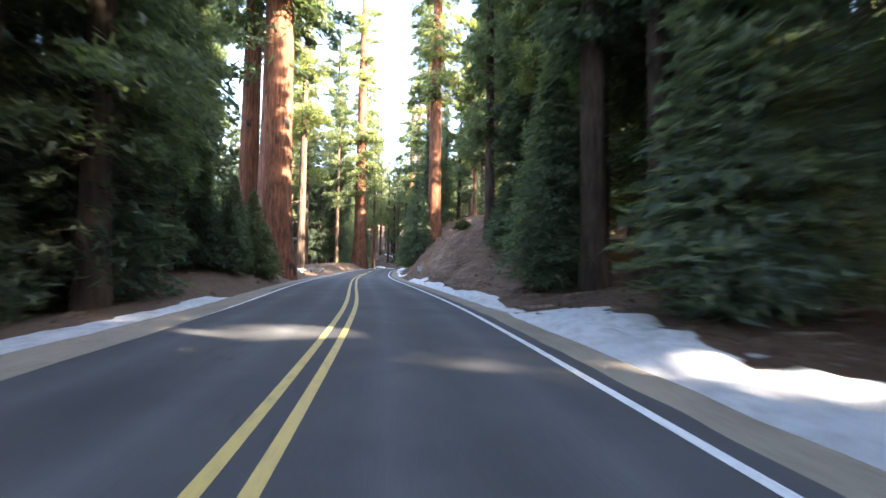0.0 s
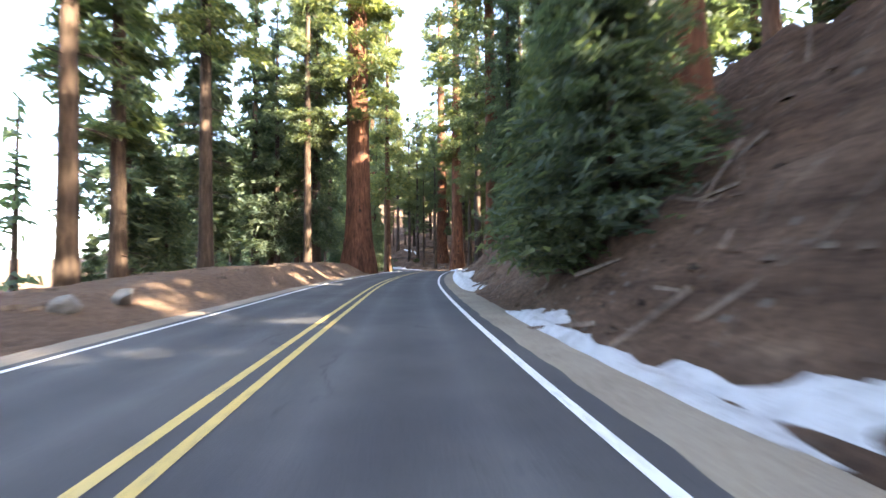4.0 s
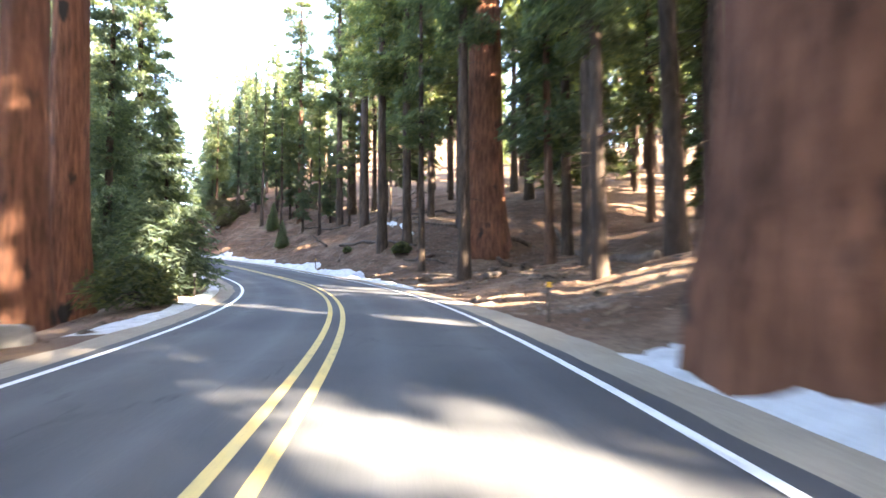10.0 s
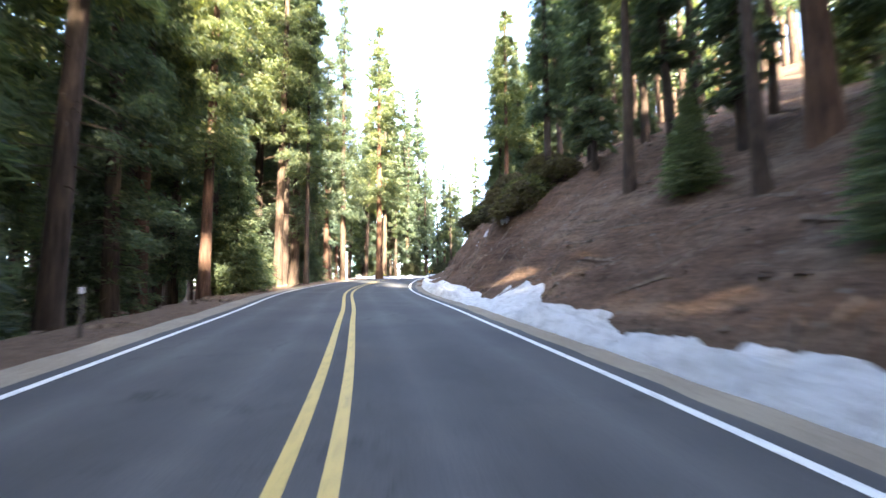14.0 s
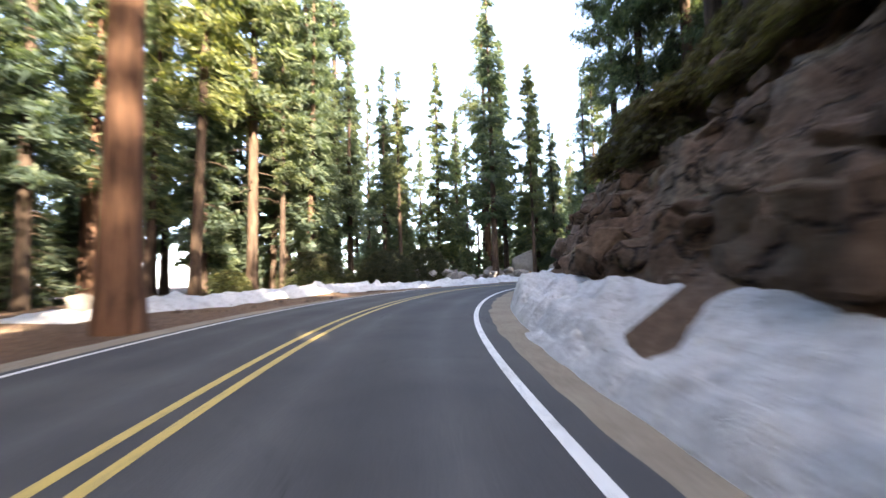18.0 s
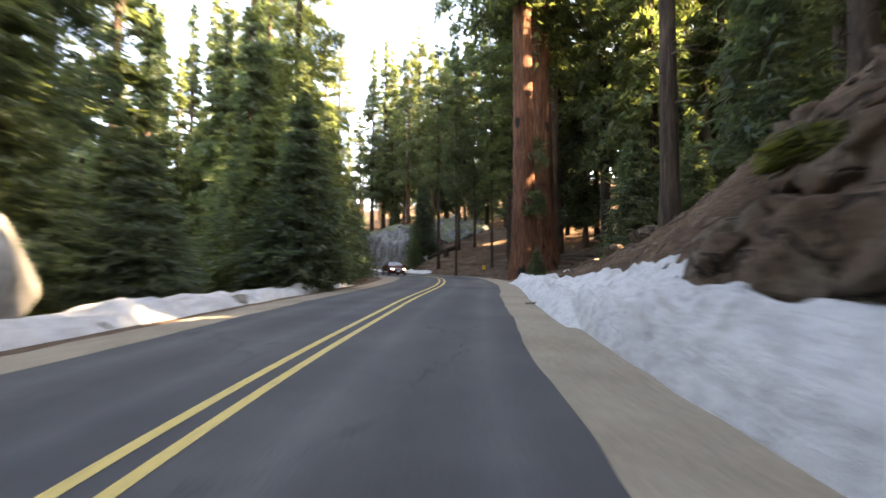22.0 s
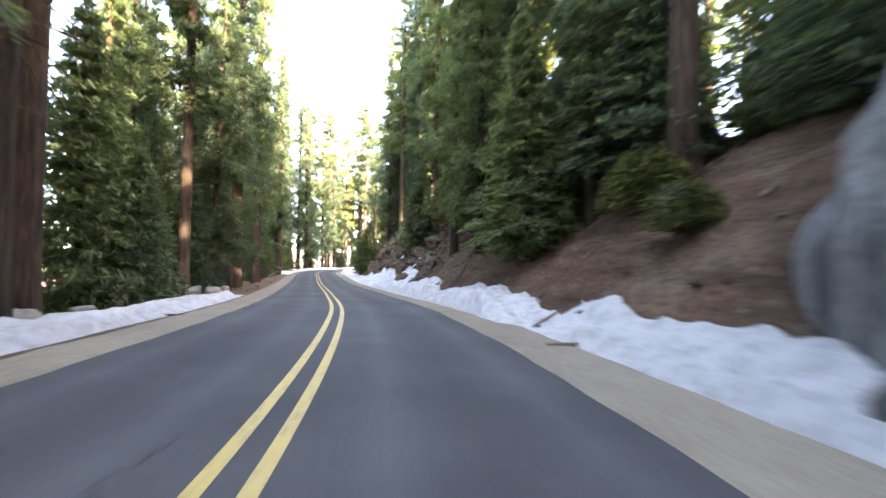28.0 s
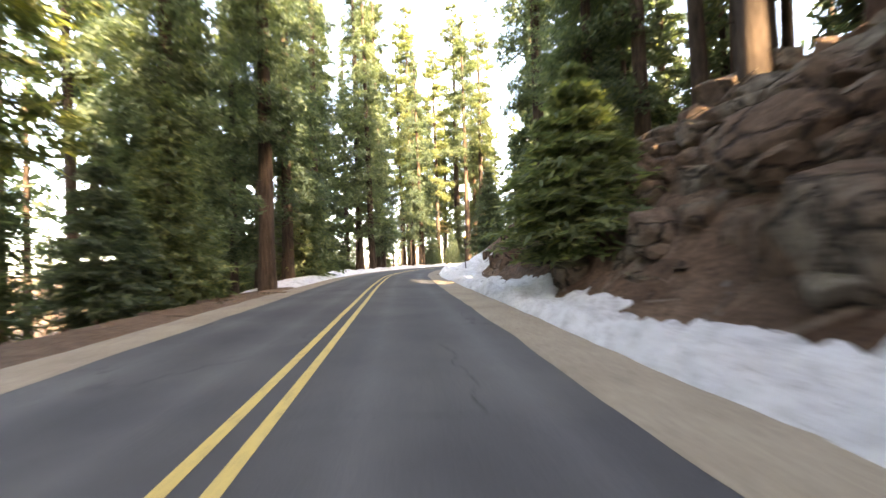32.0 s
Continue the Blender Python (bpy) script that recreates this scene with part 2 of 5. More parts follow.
def earth(nt, p):
    """Cut earth: uneven strata, pale stones and dark hollows, with washed-down needles."""
    v = place(nt, (1, 1, 1), True)
    big = noise_node(nt, v, 0.28, 5, 0.65)
    lie = noise_node(nt, place(nt, (0.35, 0.35, 2.2), True), 1.1, 6, 0.7)
    fine = noise_node(nt, v, 7.0, 9, 0.75)
    a = ramp(nt, big.outputs[0], [(0.3, (0.085, 0.048, 0.03)), (0.5, (0.14, 0.085, 0.056)), (0.7, (0.2, 0.14, 0.1))])
    b = ramp(nt, lie.outputs[0], [(0.3, (0.5, 0.48, 0.47)), (0.5, (1, 1, 1)), (0.68, (1.35, 1.33, 1.3))])
    c = ramp(nt, fine.outputs[0], [(0.3, (0.35, 0.33, 0.32)), (0.5, (1, 1, 1)), (0.72, (1.7, 1.65, 1.6))])
    col = mix(nt, 1.0, mix(nt, 1.0, a.outputs[0], b.outputs[0], "MULTIPLY"), c.outputs[0], "MULTIPLY")
    vo = nt.nodes.new("ShaderNodeTexVoronoi")
    vo.inputs["Scale"].default_value = 2.6
    nt.links.new(v, vo.inputs["Vector"])
    stone = ramp(nt, vo.outputs["Distance"], [(0.16, (1, 1, 1)), (0.24, (0, 0, 0))])
    some = ramp(nt, noise_node(nt, v, 0.9, 3).outputs[0], [(0.52, (0, 0, 0)), (0.6, (0.75, 0.75, 0.75))])
    col = mix(nt, mix(nt, 1.0, stone.outputs[0], some.outputs[0], "MULTIPLY"), col, (0.2, 0.175, 0.15))
    nt.links.new(col, p.inputs["Base Color"])
    p.inputs["Roughness"].default_value = 0.95
    p.inputs["Specular IOR Level"].default_value = 0.2
    hgt = mix(nt, 0.5, fine.outputs[0], lie.outputs[0])
    bump(nt, p, hgt, 1.0, 0.3)


M_BANK = material("cut_earth", earth)
M_GRAVEL = material("sandy_shoulder", two_scale, stops_big=[(0.3, (0.19, 0.152, 0.108)), (0.7, (0.33, 0.28, 0.21))],
                    stops_small=[(0.3, (0.11, 0.085, 0.062)), (0.7, (0.37, 0.315, 0.25))], big=0.8, small=14.0, amount=0.5, bump_s=0.5, dist=0.03)
M_ROCK = material("grey_granite", two_scale, stops_big=[(0.3, (0.15, 0.137, 0.12)), (0.7, (0.3, 0.28, 0.25))],
                  stops_small=[(0.32, (0.12, 0.115, 0.105)), (0.62, (0.34, 0.32, 0.295))], big=0.6, small=4.0, amount=0.5, bump_s=0.7, dist=0.1)


def cliff(nt, p):
    """Weathered rock: rusty and grey beds, dark cracks and seeps, moss on what faces up."""
    v = place(nt, (1, 1, 1), True)
    big = noise_node(nt, v, 0.45, 5, 0.65)
    fine = noise_node(nt, v, 4.0, 9, 0.75)
    a = ramp(nt, big.outputs[0], [(0.34, (0.1, 0.058, 0.036)), (0.5, (0.15, 0.1, 0.07)), (0.6, (0.175, 0.14, 0.105)), (0.72, (0.25, 0.22, 0.185))])
    b = ramp(nt, fine.outputs[0], [(0.32, (0.3, 0.29, 0.28)), (0.5, (0.95, 0.94, 0.93)), (0.7, (1.5, 1.47, 1.42))])
    col = mix(nt, 1.0, a.outputs[0], b.outputs[0], "MULTIPLY")
    warp = nt.nodes.new("ShaderNodeVectorMath")
    warp.operation = "ADD"
    nt.links.new(v, warp.inputs[0])
    nt.links.new(noise_node(nt, v, 1.1, 4, 0.6).outputs["Color"], warp.inputs[1])
    vo = nt.nodes.new("ShaderNodeTexVoronoi")
    vo.feature = "DISTANCE_TO_EDGE"
    vo.inputs["Scale"].default_value = 0.9
    nt.links.new(warp.outputs[0], vo.inputs["Vector"])
    crack = ramp(nt, vo.outputs["Distance"], [(0.0, (0.16, 0.15, 0.14)), (0.05, (1, 1, 1))])
    col = mix(nt, 1.0, col, crack.outputs[0], "MULTIPLY")
    sep = nt.nodes.new("ShaderNodeSeparateXYZ")
    nt.links.new(nt.nodes.new("ShaderNodeNewGeometry").outputs["Normal"], sep.inputs[0])
    mul = nt.nodes.new("ShaderNodeMath")
    mul.operation = "MULTIPLY"
    nt.links.new(sep.outputs[2], mul.inputs[0])
    nt.links.new(noise_node(nt, v, 0.8, 6, 0.75).outputs[0], mul.inputs[1])
    moss = ramp(nt, mul.outputs[0], [(0.42, (0, 0, 0)), (0.56, (0.5, 0.5, 0.5))])
    nt.links.new(mix(nt, moss.outputs[0], col, (0.07, 0.072, 0.03)), p.inputs["Base Color"])
    p.inputs["Roughness"].default_value = 0.9
    p.inputs["Specular IOR Level"].default_value = 0.25
    bump(nt, p, mix(nt, 0.4, fine.outputs[0], crack.outputs[0]), 1.0, 0.25)


M_CLIFF = material("brown_weathered_rock", cliff)
M_BARK = material("grey_brown_bark", bark, dark=(0.028, 0.022, 0.018), light=(0.135, 0.1, 0.076))
M_RED = material("cinnamon_sequoia_bark", bark, dark=(0.05, 0.023, 0.015), light=(0.24, 0.112, 0.068), scars=True)
M_CEDAR = material("reddish_brown_bark", bark, dark=(0.05, 0.03, 0.021), light=(0.21, 0.125, 0.085))
M_LOG = material("weathered_log_wood", bark, dark=(0.05, 0.04, 0.033), light=(0.26, 0.21, 0.17))
M_FIR = material("fir_needles", foliage, dark=(0.058, 0.082, 0.064), light=(0.098, 0.132, 0.095), tip=(0.16, 0.185, 0.11))
M_PINE = material("pine_needles", foliage, dark=(0.062, 0.082, 0.058), light=(0.112, 0.14, 0.084), tip=(0.195, 0.205, 0.1))
M_THICKET = material("thicket_leaves", foliage, dark=(0.025, 0.03, 0.022), light=(0.05, 0.056, 0.036), tip=(0.085, 0.085, 0.05))
M_BRUSH = material("dry_brush", foliage, dark=(0.05, 0.04, 0.03), light=(0.09, 0.075, 0.05), tip=(0.12, 0.115, 0.06))
M_SHRUB = material("shrub_leaves", foliage, dark=(0.03, 0.04, 0.02), light=(0.08, 0.09, 0.04), tip=(0.16, 0.15, 0.06))


# ---- helpers for building ----
def mesh_from(name, verts, faces, mat, smooth=False):
    me = bpy.data.meshes.new(name)
    me.from_pydata([tuple(v) for v in verts], [], [tuple(f) for f in faces])
    me.materials.append(mat)
    if smooth:
        me.polygons.foreach_set("use_smooth", [True] * len(me.polygons))
    me.update()
    return me


def thing(name, label, category, group="", kind=""):
    return tagged(new(name), label, category, group, kind)


def part_mesh(name, me, parent, label=""):
    ob = new(name, me)
    ob.parent = parent
    return tagged(ob, label) if label else ob


def hill(x, y, scale, seed=0.0):
    return noise.noise(Vector((x * scale + seed, y * scale - seed, seed * 0.37)))


# ---- the road's line ----
ROAD_X = [5.89, 4.54, 3.18, 1.82, 0.46, -0.89, -2.55, -4.90, -7.22, -9.16, -10.69, -11.86, -12.22, -12.02, -11.89, -12.76, -15.82, -20.87, -27.85, -36.30, -46.06, -56.17, -65.28, -73.83, -80.77, -84.67, -85.12, -82.42, -76.95, -71.02, -66.85, -65.46, -66.77, -70.48, -76.20, -83.11, -90.30, -97.43, -104.58, -111.71, -118.47, -123.72, -126.57, -126.90, -124.69, -120.66, -115.49, -110.34]
ROAD_Y = [-62.23, -49.80, -37.38, -24.95, -12.52, -0.11, 12.23, 24.49, 36.82, 49.23, 61.71, 74.33, 87.06, 99.92, 112.90, 125.79, 138.08, 148.70, 157.72, 166.20, 173.74, 181.23, 190.16, 199.82, 210.84, 223.25, 236.14, 248.79, 260.47, 271.63, 283.22, 295.21, 307.31, 319.05, 330.11, 340.56, 350.73, 360.83, 371.08, 381.38, 392.03, 403.62, 416.06, 428.81, 441.35, 453.35, 464.80, 476.19]
ROAD_Z = [-0.00, -0.00, -0.00, -0.00, -0.00, -0.00, 0.09, 0.17, 0.15, 0.12, 0.21, 0.41, 0.59, 0.67, 0.60, 0.43, 0.36, 0.47, 0.83, 1.48, 2.19, 2.92, 3.65, 4.27, 4.78, 5.16, 5.36, 5.58, 5.91, 6.20, 6.40, 6.47, 6.76, 6.88, 6.70, 6.36, 6.12, 5.95, 6.03, 6.11, 6.19, 6.27, 6.35, 6.43, 6.51, 6.59, 6.67, 6.75]
N_CTRL = len(ROAD_X)


def spline(ctrl, k, f):
    p0, p1, p2, p3 = (ctrl[min(max(k + d, 0), N_CTRL - 1)] for d in (-1, 0, 1, 2))
    return 0.5 * (2 * p1 + (p2 - p0) * f + (2 * p0 - 5 * p1 + 4 * p2 - p3) * f * f + (3 * p1 - p0 - 3 * p2 + p3) * f**3)


def line_table():
    rows = []
    for k in range(N_CTRL - 1):
        for j in range(50):
            f = j / 50
            rows.append((spline(ROAD_X, k, f), spline(ROAD_Y, k, f), spline(ROAD_Z, k, f), k + f - 5))
    return np.array(rows)


LINE = line_table()                       # x, y, z, station; one station is about 12.5 m of road
_d = np.gradient(LINE[:, :2], axis=0)
TAN = _d / np.hypot(_d[:, 0], _d[:, 1])[:, None]
NRM = np.stack([TAN[:, 1], -TAN[:, 0]], 1)     # to the right


def nearest(x, y):
    k = int(((LINE[:, 0] - x) ** 2 + (LINE[:, 1] - y) ** 2).argmin())
    u = (x - LINE[k, 0]) * NRM[k, 0] + (y - LINE[k, 1]) * NRM[k, 1]
    return k, LINE[k, 3], u


def index_at(st):
    return int(np.clip(np.searchsorted(LINE[:, 3], st), 0, len(LINE) - 1))


@functools.lru_cache(maxsize=None)
def columns(text):
    rows = [tuple(float(q) for q in r.split(":")) for r in text.split()]
    return [r[0] for r in rows], [r[1] for r in rows]


@functools.lru_cache(maxsize=200000)
def table(st, text):
    return float(np.interp(st, *columns(text)))


# right-hand bank: steepness, height of the steep part, steepness beyond it
BANK_M = "-5:.1 0.8:.12 1.5:.22 2.2:.42 3:.82 5:1.05 6.5:1.0 7.5:.9 8.3:.75 9:.6 9.8:.4 10.5:.3 11.3:.16 12:.16 12.5:.5 13:.6 14:.55 15:.6 15.8:.9 17:1.15 18.4:1.05 20:1.15 21:1.35 22:1.3 23:.85 23.8:.45 24.4:.14 26:.18 26.6:.45 28:.7 30:.85 33:.85 34.5:.7 36:.4 42:.2"
BANK_H = "-5:1 0.8:1 1.5:1.6 2.2:2.9 3:5.8 5:7.5 6.5:8 7.5:7 8.3:5.5 9:4 9.8:3 10.5:2.5 11.3:2 12:2 12.5:4 14:6 15:6.5 17:8 18.4:9.5 22:9 23:6 24:2.5 26:2 27:5 30:6 33:6.2 36:4 42:2"
BANK_FAR = "-5:.12 5:.2 8:.22 10:.28 13:.3 16:.4 20:.45 23:.3 24.4:.24 26:.33 28:.32 34:.3 42:.2"
# left-hand side: width of the level verge, then a fall
LEFT_W = "-5:2 1:2.5 1.8:6.5 3.8:6.5 4.6:6 6.6:7 7.6:3 9:4 10:2.5 14:2.5 17.5:2.5 18.3:8 19:13 20.6:14 21.6:9 22.2:5.5 23:3.5 25:3 27:3 28:4 30:3.5 31:2 40:3"
LEFT_RISE = "1.3:0 1.9:1.0 2.7:1.1 3.1:.55 4.6:.45 5.4:.8 6:1.1 7.9:1.2 8.4:.3 8.9:0"
LEFT_M = "-5:-.25 4:-.15 8:-.2 10:-.25 13:-.35 17:-.35 19:-.05 21:.02 22.5:-.05 24:-.2 27:-.2 31:-.25 40:-.1"


def profile(st, u, x, y):
    """Height of the ground over the road's surface at a station and a distance from the centre line."""
    rough = 0.16 * hill(x, y, 0.45) + 0.3 * hill(x, y, 0.11, 3.0) + 0.12 * hill(x, y, 1.3, 8.0)
    if u >= 0:
        d = u - 4.9
        if d <= 0:
            return -0.05 if u < 3.9 else -0.05 - 0.06 * (u - 3.9)
        m, h, far = table(st, BANK_M), table(st, BANK_H), table(st, BANK_FAR)
        w = h / m
        base = m * d if d < w else h + far * (d - w) * (1.0 if d < 60 else 60 / d)
        ease = min(1.0, d / 2.5)
        wild = max(0.0, min(m, 1.3) - 0.3) * min(1.0, d / 1.5) * (1.0 if d < w + 2 else max(0.0, 1 - (d - w - 2) / 4))
        if wild > 0:
            # gullies and broken ledges in the cut earth
            rough += 0.42 * wild * noise.fractal(Vector((x * 0.7, y * 0.7, base * 0.5)), 0.8, 2.1, 4)
            level = base / 1.15 + 0.9 * hill(x, y, 0.12, 5.0)
            s = level - math.floor(level)
            rough += 0.9 * wild * (s**3 - s + 0.25) * min(1.0, max(0.0, 0.5 + 1.6 * hill(x, y, 0.09, 2.0)))
        return base * (0.55 + 0.45 * ease) - 0.09 + rough * min(1.0, d / 3) * (1 + 0.6 * min(m, 1.2))
    d = -u - 3.9
    if d <= 0:
        return -0.05
    w, m = table(st, LEFT_W), table(st, LEFT_M)
    fall = 0.0 if d < w else m * (d - w)
    fall = max(fall, -9.0) if d < 60 else max(fall, -9.0) - 0.02 * (d - 60)
    swell = table(st, LEFT_RISE) * (lambda q: q * q * (3 - 2 * q))(min(1.0, max(0.0, (d - 0.4) / 2.8)))
    return -0.08 + fall + swell + 0.6 * rough * min(1.0, d / 4)


def ground_at(x, y):
    k, st, u = nearest(x, y)
    return LINE[k, 2] + profile(st, u, x, y)


def on_road(st, u):
    k = index_at(st)
    return LINE[k, 0] + NRM[k, 0] * u, LINE[k, 1] + NRM[k, 1] * u, LINE[k, 2]


# ---- ground, road, lines ----
def strip(name, us, mat, height, k0=0, k1=None, every=1, smooth=True):
    """A ribbon along the road through the given distances from the centre line."""
    ks = list(range(k0, (k1 or len(LINE)), every))
    verts, faces = [], []
    for k in ks:
        for u in us:
            x, y = LINE[k, 0] + NRM[k, 0] * u, LINE[k, 1] + NRM[k, 1] * u
            verts.append((x, y, LINE[k, 2] + height(LINE[k, 3], u, x, y)))
    n = len(us)
    for i in range(len(ks) - 1):
        for j in range(n - 1):
            a = i * n + j
            faces.append((a, a + 1, a + n + 1, a + n))
    return mesh_from(name, verts, faces, mat, smooth)


road = tagged(new("road", strip("road", [-3.75, -3.5, -1.7, 0, 1.7, 3.5, 3.75], M_ASPHALT, lambda s, u, x, y: -0.06 if abs(u) > 3.6 else -0.012 * abs(u) / 3.5, every=2)),
              "grey two-lane asphalt forest road, worn", "road", kind="structure")

_us = [-3.75, -3.5, -1.7, 0, 1.7, 3.5, 3.75]
_across = road.data.attributes.new("across", "FLOAT", "POINT")
_across.data.foreach_set("value", _us * (len(road.data.vertices) // len(_us)))


def flat_line(name, u, w, mat, label):
    h = lambda s, q, x, y: 0.006 - 0.012 * abs(q) / 3.5
    return tagged(new(name, strip(name, [u - w / 2, u + w / 2], mat, h, every=2)), label, "road marking", kind="structure")


for u in (-0.16, 0.16):
    flat_line("centre_line", u, 0.12, M_YELLOW, "worn yellow centre line painted on asphalt")
for u in (-3.25, 3.25):
    flat_line("edge_line", u, 0.12, M_WHITE, "worn white edge line painted on asphalt")

RIGHT_U = [3.6, 3.9, 4.3, 4.7] + [5.0 + 0.27 * i for i in range(32)] + [14.0, 14.8, 15.7, 16.8, 18, 20, 23, 26.5]
LEFT_U = [-26, -22, -18.5, -15.5, -13, -11, -9.4, -8, -6.8, -5.8, -5.0, -4.4, -4.0, -3.6]
verge_r = tagged(new("bank", strip("bank", RIGHT_U, M_BANK, profile)), "brown earth bank strewn with pine needles", "bank", kind="structure")
verge_l = tagged(new("verge", strip("verge", LEFT_U, M_DUFF, profile)), "brown earth verge strewn with pine needles", "verge", kind="structure")
for nm, us in (("shoulder", [3.55, 3.7, 3.9, 4.2, 4.6]), ("shoulder", [-4.5, -4.2, -3.9, -3.7, -3.55])):
    tagged(new(nm, strip(nm, us, M_GRAVEL, lambda s, u, x, y: (-0.035 if abs(u) < 4.4 else -0.09) + 0.02 * hill(x, y, 1.1), every=1)),
           "pale sandy gravel shoulder", "shoulder", kind="structure")


def drifted_sand(side, st0, st1):
    """Winter grit that has drifted over the edge line, with a ragged inner rim."""
    k0, k1 = index_at(st0), index_at(st1)
    verts, faces = [], []
    for k in range(k0, k1 + 1):
        fade = min(1.0, (k - k0) / 60, (k1 - k) / 60)
        inner = 3.36 - fade * (0.3 + 0.06 * hill(LINE[k, 0], LINE[k, 1], 0.13, 4.0) + 0.07 * hill(LINE[k, 0], LINE[k, 1], 0.9, 1.0))
        for u in (inner, inner + 0.12, 3.72):
            verts.append((LINE[k, 0] + NRM[k, 0] * u * side, LINE[k, 1] + NRM[k, 1] * u * side, LINE[k, 2] - 0.012 * u / 3.5 + (0.004 if u == inner else 0.014)))
    for i in range(k1 - k0):
        for j in range(2):
            a = i * 3 + j
            f = (a, a + 1, a + 4, a + 3)
            faces.append(f if side > 0 else f[::-1])
    tagged(new("sand_drift", mesh_from("sand_drift", verts, faces, M_GRAVEL, True)), "pale winter grit drifted over the road's edge", "sand", kind="structure")


drifted_sand(1, 20.6, 40)
drifted_sand(-1, 21.0, 40)
drifted_sand(-1, -3, 1.6)


def ground_sheet():
    xs = np.concatenate([[-3000, -1200, -600, -350], np.arange(-250, 130, 5.0), [200, 350, 700, 1500, 3000]])
    ys = np.concatenate([[-3000, -1200, -500, -200], np.arange(-90, 520, 5.0), [600, 800, 1300, 3000]])
    verts, faces = [], []
    for y in ys:
        for x in xs:
            k, st, u = nearest(x, y)
            under = 1.2 if -25 < u < 25.5 and np.hypot(x - LINE[k, 0], y - LINE[k, 1]) < 25 else 0.0
            verts.append((x, y, LINE[k, 2] + profile(st, float(np.clip(u, -150, 150)), x, y) - under))
    n = len(xs)
    for i in range(len(ys) - 1):
        for j in range(n - 1):
            a = i * n + j
            faces.append((a, a + 1, a + n + 1, a + n))
    return mesh_from("ground", verts, faces, M_DUFF, True)


tagged(new("ground", ground_sheet()), "forest floor of brown needle litter", "ground", kind="structure")


# ---- snow ----
def snow_bank(name, st0, st1, u0, u1, high, label, seed, cover=0.0, cap=9.0):
    """A lumpy heap of old snow along the road between two stations."""
    k0, k1 = index_at(st0), index_at(st1)
    us = np.linspace(u0, u1, 22)
    n, m = len(us), k1 - k0 + 1
    hs = np.zeros((m, n))
    pts = np.zeros((m, n, 3))
    for i in range(m):
        k = k0 + i
        ends = min(1.0, i / 10, (m - 1 - i) / 10)
        for j, u in enumerate(us):
            x, y = LINE[k, 0] + NRM[k, 0] * u, LINE[k, 1] + NRM[k, 1] * u
            q = j / (n - 1)
            arch = min(1.0, q / 0.16) * (1 - q) ** 0.55 if u0 * (1 if u1 > u0 else -1) > -99 else 0
            lump = 0.75 + 0.5 * hill(x, y, 0.5, seed) + 0.45 * hill(x, y, 1.6, seed + 5) + 0.26 * hill(x, y, 3.2, seed + 7) + 0.12 * hill(x, y, 6.5, seed + 3)
            lump = max(lump, 0.3)
            edge = q - 0.55 - max(-0.42, 0.75 * hill(x, y, 0.22, seed + 9)) - 0.3 * hill(x, y, 0.9, seed + 2) - 0.15 * hill(x, y, 2.6, seed + 4) - cover
            hgt = high * arch * lump * ends - max(0.0, edge) * high * 3.0
            rest = profile(LINE[k, 3], u, x, y)
            hgt = min(hgt, cap * (0.7 + 0.4 * lump) - rest)
            hs[i, j] = hgt
            pts[i, j] = (x, y, LINE[k, 2] + rest + max(hgt, -0.15))
    verts = pts.reshape(-1, 3)
    faces = []
    for i in range(m - 1):
        for j in range(n - 1):
            if max(hs[i, j], hs[i + 1, j], hs[i, j + 1], hs[i + 1, j + 1]) > 0.0:
                a = i * n + j
                f = (a, a + 1, a + n + 1, a + n)
                faces.append(f if u1 > u0 else f[::-1])
    return tagged(new(name, mesh_from(name, verts, faces, M_SNOW, True)), label, "snow", "snow along the road", "stuff")


RIGHT_SNOW = [(-2, 1.0, 4.2, 7.2, 0.35), (1.0, 3.0, 4.2, 5.7, 0.3), (4.2, 5.0, 4.4, 5.6, 0.3), (5.6, 8.3, 4.2, 5.7, 0.52), (8.5, 9.8, 4.3, 6.0, 0.25), (9.7, 10.5, 4.3, 6.2, 0.5),
              (11.7, 12.5, 4.3, 5.3, 0.2), (12.3, 15.3, 4.1, 6.4, 0.48), (15.2, 17.7, 4.0, 5.5, 0.5), (17.5, 18.7, 4.0, 6.2, 0.7), (18.3, 21.4, 4.2, 6.3, 1.0), (21.2, 23.0, 4.3, 6.4, 1.0), (22.7, 24.2, 4.0, 6.7, 0.8), (26.5, 28.8, 4.3, 6.2, 0.5),
              (28.8, 31.2, 4.0, 6.2, 0.8), (30.6, 31.35, 4.3, 8.2, 1.0), (31.1, 32.3, 4.1, 8.4, 0.8), (32.2, 34.2, 4.1, 6.0, 0.5), (34, 39, 3.9, 7.5, 0.6)]
for i, (a, b, u0, u1, h) in enumerate(RIGHT_SNOW):
    snow_bank("snow_bank", a, b, u0, u1, h, "dirty white snow bank at the foot of the slope", 11.0 + i, 0.5 if a in (15.2, 17.5, 18.3, 21.2) else 0.2 if a > 15 else 0.05, 0.85 if 17 < a < 22 else 9.0)
LEFT_SNOW = [(-2, 1.4, -4.2, -5.3, 0.12), (8.2, 10, -4.3, -5.2, 0.1), (10.8, 14, -4.2, -5.3, 0.14), (18.9, 21.0, -8.2, -12.2, 0.8), (20.7, 22.3, -6.4, -10.6, 0.75), (22.0, 24.0, -4.8, -7.6, 0.5),
             (27.6, 30.2, -4.6, -7.4, 0.4), (34, 39, -4.2, -8.5, 0.5)]
for i, (a, b, u0, u1, h) in enumerate(LEFT_SNOW):
    snow_bank("snow_bank", a, b, u0, u1, h, "low crust of old snow along the verge", 31.0 + i, 0.2)


